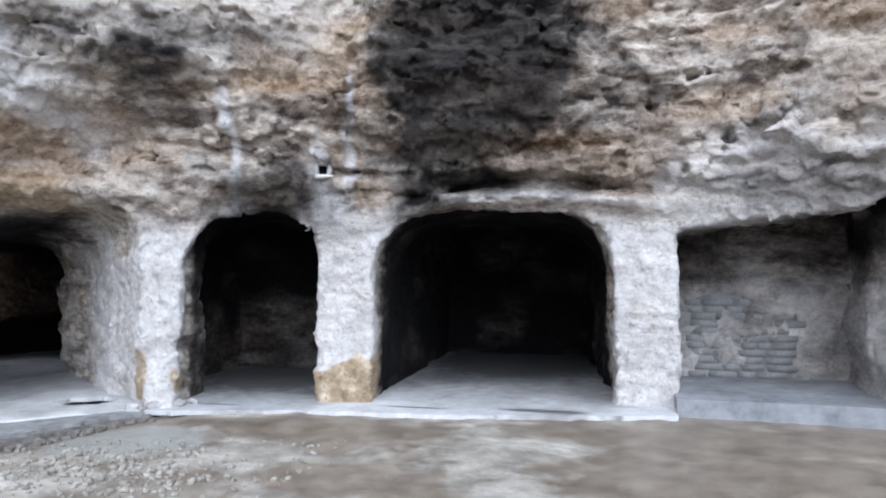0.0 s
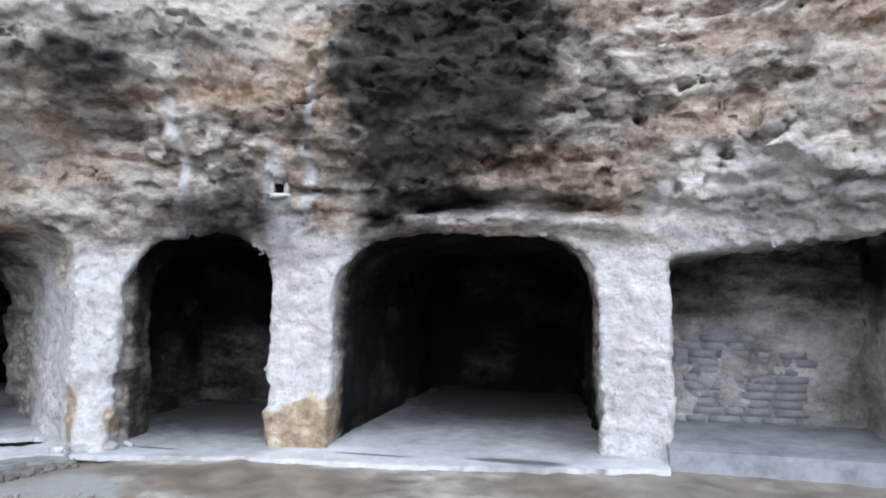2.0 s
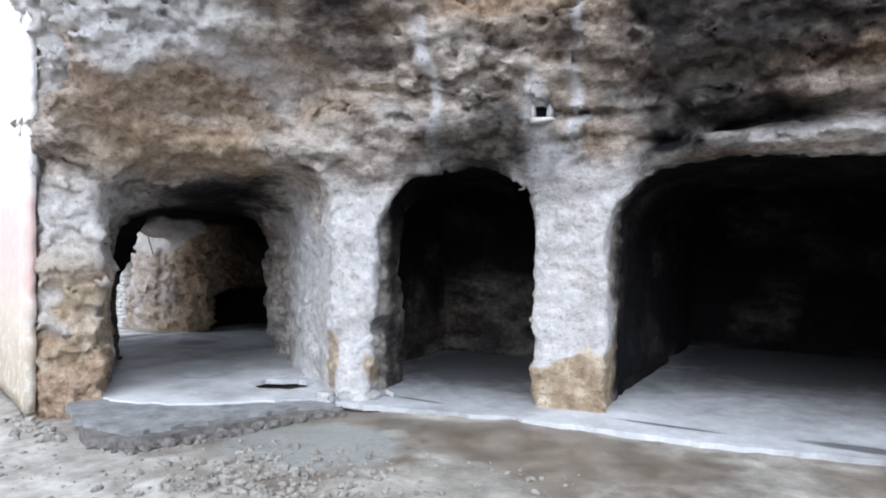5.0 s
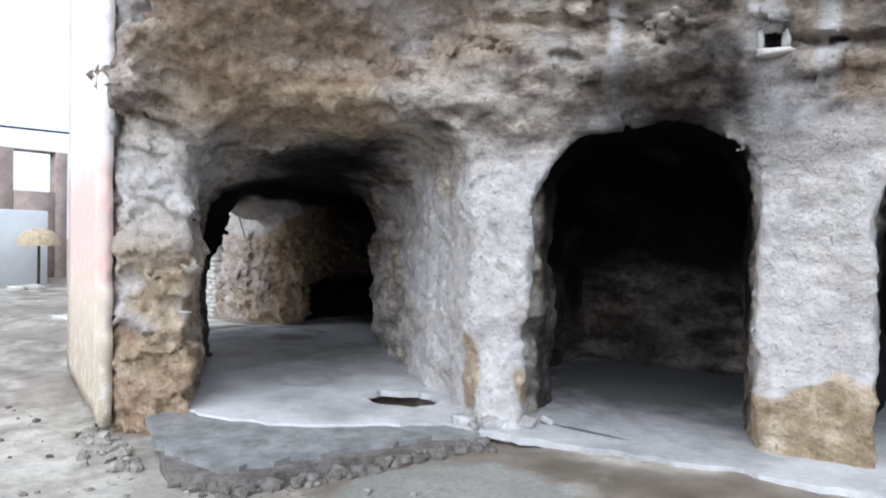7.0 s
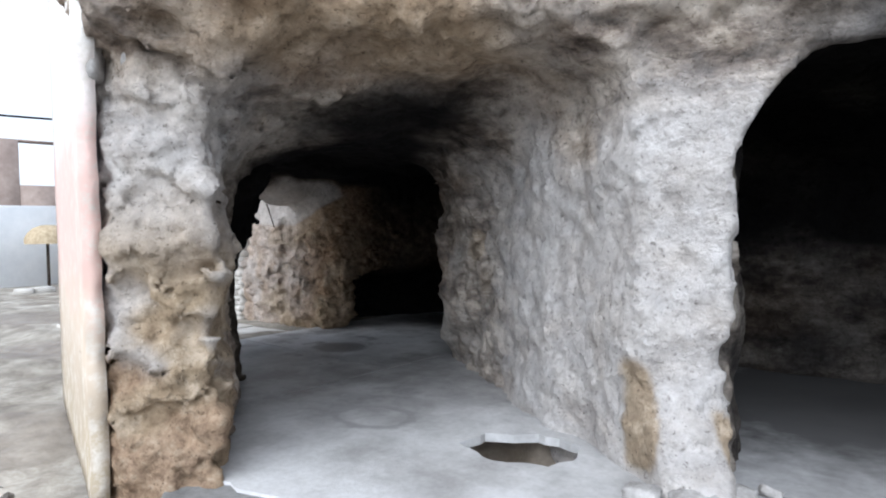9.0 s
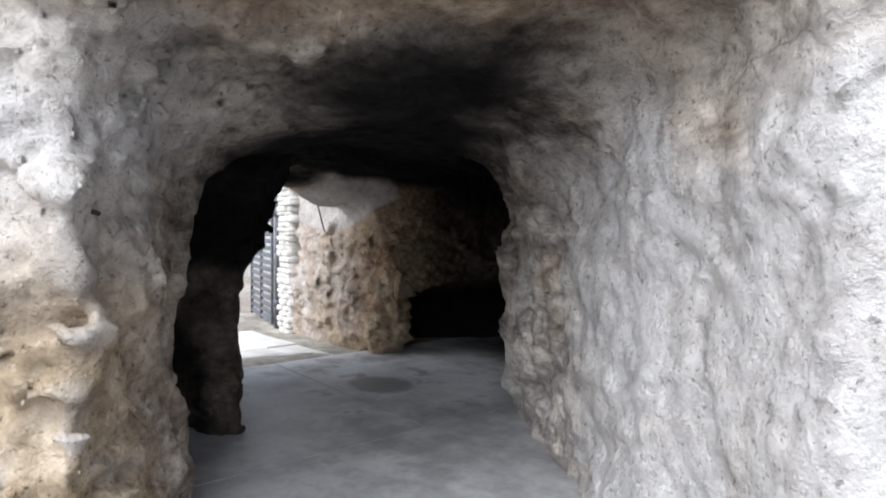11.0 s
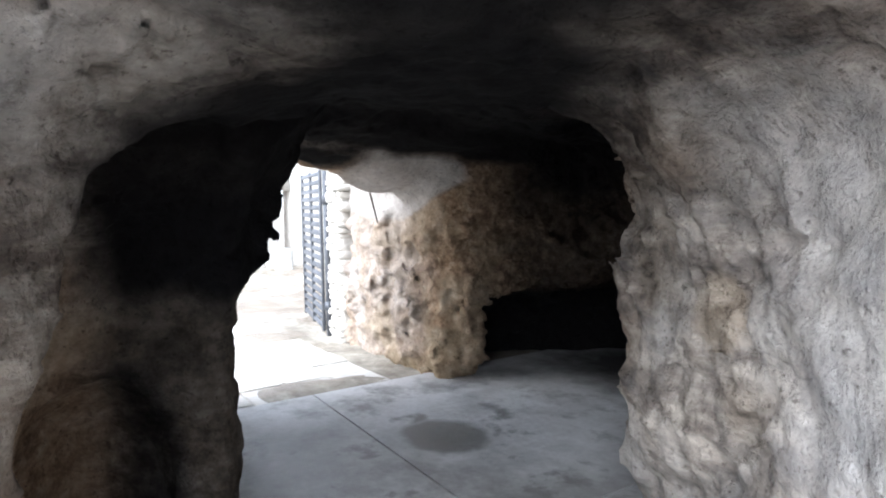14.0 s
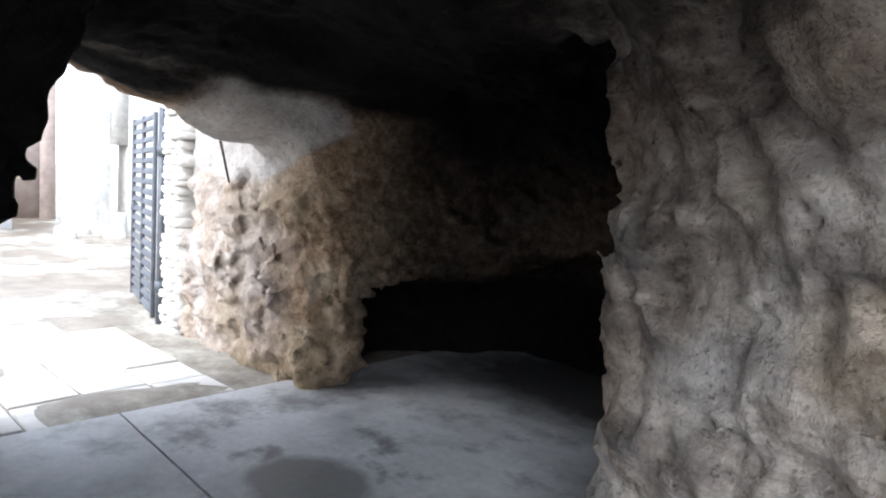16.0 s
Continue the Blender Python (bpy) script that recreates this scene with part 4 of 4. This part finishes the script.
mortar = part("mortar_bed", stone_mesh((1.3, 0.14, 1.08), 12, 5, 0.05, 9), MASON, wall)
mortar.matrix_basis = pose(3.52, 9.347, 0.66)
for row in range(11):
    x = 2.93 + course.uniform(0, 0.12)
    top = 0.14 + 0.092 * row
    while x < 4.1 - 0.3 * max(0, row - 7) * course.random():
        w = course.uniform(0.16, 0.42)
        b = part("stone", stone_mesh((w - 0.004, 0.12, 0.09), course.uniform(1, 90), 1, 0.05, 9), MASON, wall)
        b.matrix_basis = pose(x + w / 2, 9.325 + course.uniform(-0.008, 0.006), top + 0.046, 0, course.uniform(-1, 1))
        x += w


# ---- electrical socket patch over the narrow pillar ----
def wall_box():
    """A socket let into the rock, with its mortar lip."""
    box = thing("wall_box", pose(-1.31, 7.47, 2.76, 0, 0, 12), "small black socket box sunk in a white mortar patch", "wall box")
    b = part("back_plate", block((0.11, 0.02, 0.11)), BLACK, box, "black recessed plate")
    b.matrix_basis = pose(0, 0.12, 0)
    for x, w in ((-0.075, 0.05), (0.08, 0.06)):
        b = part("mortar", stone_mesh((w, 0.12, 0.17), x * 40, 3, 0.3, 3), GREY, box)
        b.matrix_basis = pose(x, 0.05, 0)
    b = part("ledge", stone_mesh((0.24, 0.12, 0.05), 5, 3, 0.3, 4), PALE, box)
    b.matrix_basis = pose(0.01, 0.04, -0.08)


wall_box()

# ---- notched stone and root in the end pier ----
carved_block = thing("notched_stone", pose(-5.50, 5.10, 2.27, 0, 0, 45), "grey stone block with a square notch, set in the pier", "stone")
for w, h, x, z in ((0.07, 0.2, -0.1, 0), (0.07, 0.16, 0.09, 0.02), (0.26, 0.06, 0, 0.11)):
    b = part("block", stone_mesh((w, 0.14, h), x * 7 + 3, 2, 0.1, 6), GREY, carved_block)
    b.matrix_basis = pose(x, 0, z)
root = thing("dry_root", pose(-5.20, 5.37, 1.56), "dark dry root sticking out of the pier", "root")
part("root_piece", bar((-0.14, -0.13, 0.06), (0.12, 0.09, -0.05), 0.016, 7, 0.5), BARK, root)
part("root_piece", bar((-0.03, -0.02, 0.09), (0.05, 0.06, 0.19), 0.014, 7, 0.6), BARK, root)


# ---- painted plaster on the pier's outer side ----
def plaster_strip(a, b, low, high, thick, seed):
    """A coat of plaster with broken edges on an upright face from a to b."""
    r = random.Random(seed)
    a, b = Vector((*a, 0)), Vector((*b, 0))
    out = (b - a).normalized().cross(Vector((0, 0, 1)))
    bm = bmesh.new()
    rows = 40
    grid = []
    for i in range(rows + 1):
        z = low + (high - low) * i / rows
        line = []
        for j in range(7):
            w = j / 6
            if j == 0:
                w += r.uniform(-0.02, 0.012)
            p = a.lerp(b, w) + Vector((0, 0, z)) + out * 0.012 * noise.noise(Vector((w * 3, z * 2, seed)))
            line.append((bm.verts.new(p - out * thick), bm.verts.new(p)))
        grid.append(line)
    for i in range(rows):
        for j in range(6):
            for k in (0, 1):
                bm.faces.new([grid[i][j][k], grid[i][j + 1][k], grid[i + 1][j + 1][k], grid[i + 1][j][k]])
        for j in (0, 6):
            bm.faces.new([grid[i][j][0], grid[i][j][1], grid[i + 1][j][1], grid[i + 1][j][0]])
    for i in (0, rows):
        for j in range(6):
            bm.faces.new([grid[i][j][0], grid[i][j + 1][0], grid[i][j + 1][1], grid[i][j][1]])
    return bm


coat = part("plaster_coat", plaster_strip((-5.52, 5.01), (-8.2, 5.8), -0.12, 4.6, 0.09, 3), PLASTER)
tagged(coat, "peeling pink and white painted plaster on the pier's side", "plaster", kind="structure")


# ---- the gate ----
def metal_gate():
    """An open leaf: stiles, rails and many flat slats."""
    wide, high = 1.5, 1.98
    gate = thing("metal_gate", pose(-11.42, 9.2, 0.03, 0, 0, 180 - 13.5), "open grey-blue steel gate with close horizontal slats", "gate")
    for x in (0.02, wide / 2, wide - 0.02):
        b = part("stile", block((0.04, 0.04, high), bevel=0.004), STEEL, gate)
        b.matrix_basis = pose(x, 0, high / 2)
    for i in range(19):
        b = part("slat", block((wide - 0.04, 0.016, 0.062), bevel=0.003), STEEL, gate)
        b.matrix_basis = pose(wide / 2, 0.0, 0.06 + i * (high - 0.1) / 18, 22)
    b = part("latch", block((0.12, 0.06, 0.1), bevel=0.006), STEEL, gate)
    b.matrix_basis = pose(wide - 0.08, 0, 1.0)


metal_gate()
gate_post = thing("gate_post", pose(-11.36, 9.24, 0), "round grey steel post carrying the gate", "post")
part("pole", bar((0, 0, -0.1), (0, 0, 2.05), 0.035, 12), STEEL, gate_post)
for z in (0.35, 1.65):
    part("hinge", bar((0, 0, z - 0.05), (0, 0, z + 0.05), 0.05, 10), STEEL, gate_post)

# ---- dry stone walling beside the gate ----
rubble = thing("rubble_wall", pose(0, 0, 0), "pale dry-stone walling beside the gate post", "wall", kind="structure")
course = random.Random(9)
core = part("mortar_core", stone_mesh((0.44, 0.2, 2.1), 4, 6, 0.04, 12), PALE, rubble)
core.matrix_basis = pose(-11.12, 9.345, 1.0, 0, 0, -8)
z = -0.05
while z < 2.05:
    h = course.uniform(0.05, 0.11)
    x = -11.3
    while x < -10.95:
        w = course.uniform(0.07, 0.2)
        b = part("stone", stone_mesh((w, 0.25, h), course.uniform(1, 90), 2, 0.12, 7), PALE, rubble)
        b.matrix_basis = pose(x + w / 2, 9.34 + (x + 11.3) * -0.1 + course.uniform(-0.03, 0.02), z + h / 2, 0, course.uniform(-4, 4), -8)
        x += w
    z += h * 0.96
stick = thing("dead_branch", pose(-10.0, 9.16, 1.6), "thin dark branch leaning on the white rock", "branch")
part("branch_piece", bar((-0.1, 0, 0.2), (0.1, 0.0, -0.2), 0.012, 6, 0.7), BARK, stick)

# ---- outside the way out ----
paving = thing("paving", pose(0, 0, 0), "worn pale paving slabs outside the way out", "paving", kind="structure")
tile = None
course = random.Random(2)
for i in range(8):
    for j in range(4):
        if tile is None:
            tile = part("paving_slab", block((0.43, 0.4, 0.05), bevel=0.008), PAVING, paving, smooth=False)
            ob = tile
        else:
            ob = new("paving_slab", tile.data)
            ob.parent = paving
        ob.matrix_basis = pose(-9.34 - 0.45 * i, 7.38 + 0.42 * j, -0.035 + course.uniform(-0.006, 0.006), course.uniform(-0.6, 0.6), course.uniform(-0.6, 0.6))


def far_wall(name, label, x, y0, y1, high, thick, mat, gaps=()):
    """A plain wall across the distance, with upright openings right through it."""
    ob = thing(name, pose(0, 0, 0), label, "wall")
    edges = sorted([(y0, y0)] + [(a, b) for a, b, _, _ in gaps] + [(y1, y1)])
    for (_, a), (b, _) in zip(edges, edges[1:]):
        if b > a:
            p = part("wall_section", block((thick, b - a, high + 0.4), bevel=0.03), mat, ob)
            p.matrix_basis = pose(x, (a + b) / 2, (high - 0.4) / 2)
    for a, b, lo, hi in gaps:
        for z0, z1 in ((-0.4, lo), (hi, high)):
            if z1 > z0:
                p = part("wall_section", block((thick - 0.01, b - a, z1 - z0), bevel=0.0), mat, ob)
                p.matrix_basis = pose(x, (a + b) / 2, (z0 + z1) / 2)
    return ob


far_wall("garden_wall", "low whitewashed wall with blue-grey stains", -22.0, 0.0, 10.35, 2.15, 0.35, WHITE)
far_wall("ruined_wall", "roofless brown brick ruin with empty openings", -25.0, 2.0, 12.0, 4.3, 0.5, BRICK, ((7.0, 9.6, 2.9, 4.3), (10.35, 11.6, 2.9, 4.25)))
far_wall("stone_wall", "tall pale stone wall with a narrow dark opening", -20.6, 11.0, 19.0, 4.8, 0.6, PALE, ((11.85, 12.2, 0.45, 1.95),))
heap = thing("rubble_heap", pose(-20.0, 11.2, -0.05), "small heap of pale rubble at the wall's foot", "rubble")
for i in range(9):
    set_stone("stone", heap, course.uniform(-0.4, 0.4), course.uniform(-0.6, 0.9), 0.08, (course.uniform(0.2, 0.45), course.uniform(0.2, 0.4), 0.25), 30 * i, PALE, 50 + i, cuts=2)
dump = thing("debris_pile", pose(-19.5, 8.2, -0.05), "dark scattered debris lying on the bare yard", "rubble")
for i in range(12):
    set_stone("debris", dump, course.uniform(-0.6, 0.6), course.uniform(-1.3, 1.0), 0.06, (course.uniform(0.2, 0.5), course.uniform(0.2, 0.5), 0.18), 30 * i, BARK if i % 2 else PALE, 70 + i, cuts=2)


def parasol():
    shade = thing("parasol", pose(-20.8, 9.75, -0.08), "weathered straw parasol on a thin pole", "parasol")
    part("pole", bar((0, 0, 0), (0, 0, 1.25), 0.04, 8), BARK, shade)
    bm = bmesh.new()
    bmesh.ops.create_uvsphere(bm, u_segments=20, v_segments=10, radius=0.55)
    bmesh.ops.delete(bm, geom=[v for v in bm.verts if v.co.z < -0.12], context="VERTS")
    for v in bm.verts:
        v.co.z *= 0.9
        v.co += v.co.normalized() * 0.05 * noise.noise(v.co * 7)
    bmesh.ops.translate(bm, verts=bm.verts, vec=(0, 0, 1.2))
    part("canopy", bm, THATCH, shade)


parasol()
cable = thing("overhead_cable", pose(-22.0, 0, 0), "thin dark overhead cable", "cable")
part("mast", bar((0, -4, -0.3), (0, -4, 4.9), 0.09, 8), BARK, cable)
part("mast", bar((0, 15.2, -0.3), (0, 15.2, 4.9), 0.09, 8), BARK, cable)
for i in range(12):
    a, b = -4 + 1.6 * i, -2.4 + 1.6 * i
    sag = lambda y: 4.75 - 0.25 * math.cos((y - 5.6) / 9.6 * math.pi / 2)
    part("cable_length", bar((0, a, sag(a)), (0, b, sag(b)), 0.03, 6), BLACK, cable)


# ---- loose stones and grit ----
def scatter(name, label, count, place, small, large, mat, seed):
    """Many loose stones in one mesh."""
    r = random.Random(seed)
    shapes = []
    for k in range(6):
        bm = stone_mesh((1, 0.8, 0.6), 40 + k, 1, 0.35, 3)
        bm.verts.ensure_lookup_table()
        shapes.append((np.array([v.co for v in bm.verts]), np.array([[v.index for v in f.verts] for f in bm.faces])))
        bm.free()
    points, faces, base = [], [], 0
    spots = np.array([place(r) for _ in range(count)], np.float32)
    heights = ground_height(spots[:, 0], spots[:, 1])
    for (x, y), z in zip(spots.tolist(), heights.tolist()):
        size = small + (large - small) * r.random() ** 3
        p, f = shapes[r.randrange(6)]
        m = np.array(Euler((r.uniform(-0.4, 0.4), r.uniform(-0.4, 0.4), r.uniform(0, 6.3))).to_matrix())
        points.append((p * size) @ m.T + (x, y, z + 0.15 * size))
        faces.append(f + base)
        base += len(p)
    me = bpy.data.meshes.new(name)
    me.from_pydata(np.concatenate(points), (), np.concatenate(faces))
    me.materials.append(mat)
    return tagged(new(name, me), label, "stones", kind="stuff")


def along_edge(r):
    k = r.choice((2, 3, 3, 4, 4, 4, 5))
    (x0, y0), (x1, y1) = FRONT[k], FRONT[k + 1]
    w = r.random()
    d = 0.05 + abs(r.gauss(0, 0.09))
    return x0 + (x1 - x0) * w + d * 0.9, y0 + (y1 - y0) * w - d * 0.5


def on_yard(r):
    x = -4.6 + 4.4 * r.random() ** 1.2
    return x, 2.6 + 3.0 * r.random() + 0.25 * (x + 2)


def in_heap(r):
    return r.gauss(-1.9, 0.5), r.gauss(4.6, 0.3)


def on_dirt(r):
    return r.uniform(-14, -5.2), r.uniform(0.5, 4.8)


def in_pit(r):
    return -4.1 + r.uniform(-0.3, 0.3), 6.83 + r.uniform(-0.2, 0.2)


def by_pier(r):
    w = r.random()
    return -5.7 + 1.3 * w + r.gauss(0, 0.1), 4.98 - 0.25 * w - abs(r.gauss(0, 0.1))


YARD = plain_material("yard_rubble", (0.15, 0.135, 0.11), (0.46, 0.43, 0.38), 8)
scatter("broken_concrete", "crumbled dark concrete bits along the broken edge", 420, along_edge, 0.012, 0.13, DUSK, 1)
scatter("gravel", "pale stone chips strewn over the wet earth", 700, on_yard, 0.01, 0.06, YARD, 2)
scatter("heap_gravel", "grey stone chips heaped on the pale earth", 900, in_heap, 0.012, 0.08, YARD, 6)
scatter("dirt_gravel", "brown stone chips on the trampled yard", 900, on_dirt, 0.012, 0.07, DUSK, 3)
scatter("pale_rubble", "pale broken stones at the foot of the pier", 170, by_pier, 0.015, 0.12, YARD, 7)
scatter("pit_rubble", "brown stones in the broken floor hole", 40, in_pit, 0.05, 0.18, DUSK, 4)
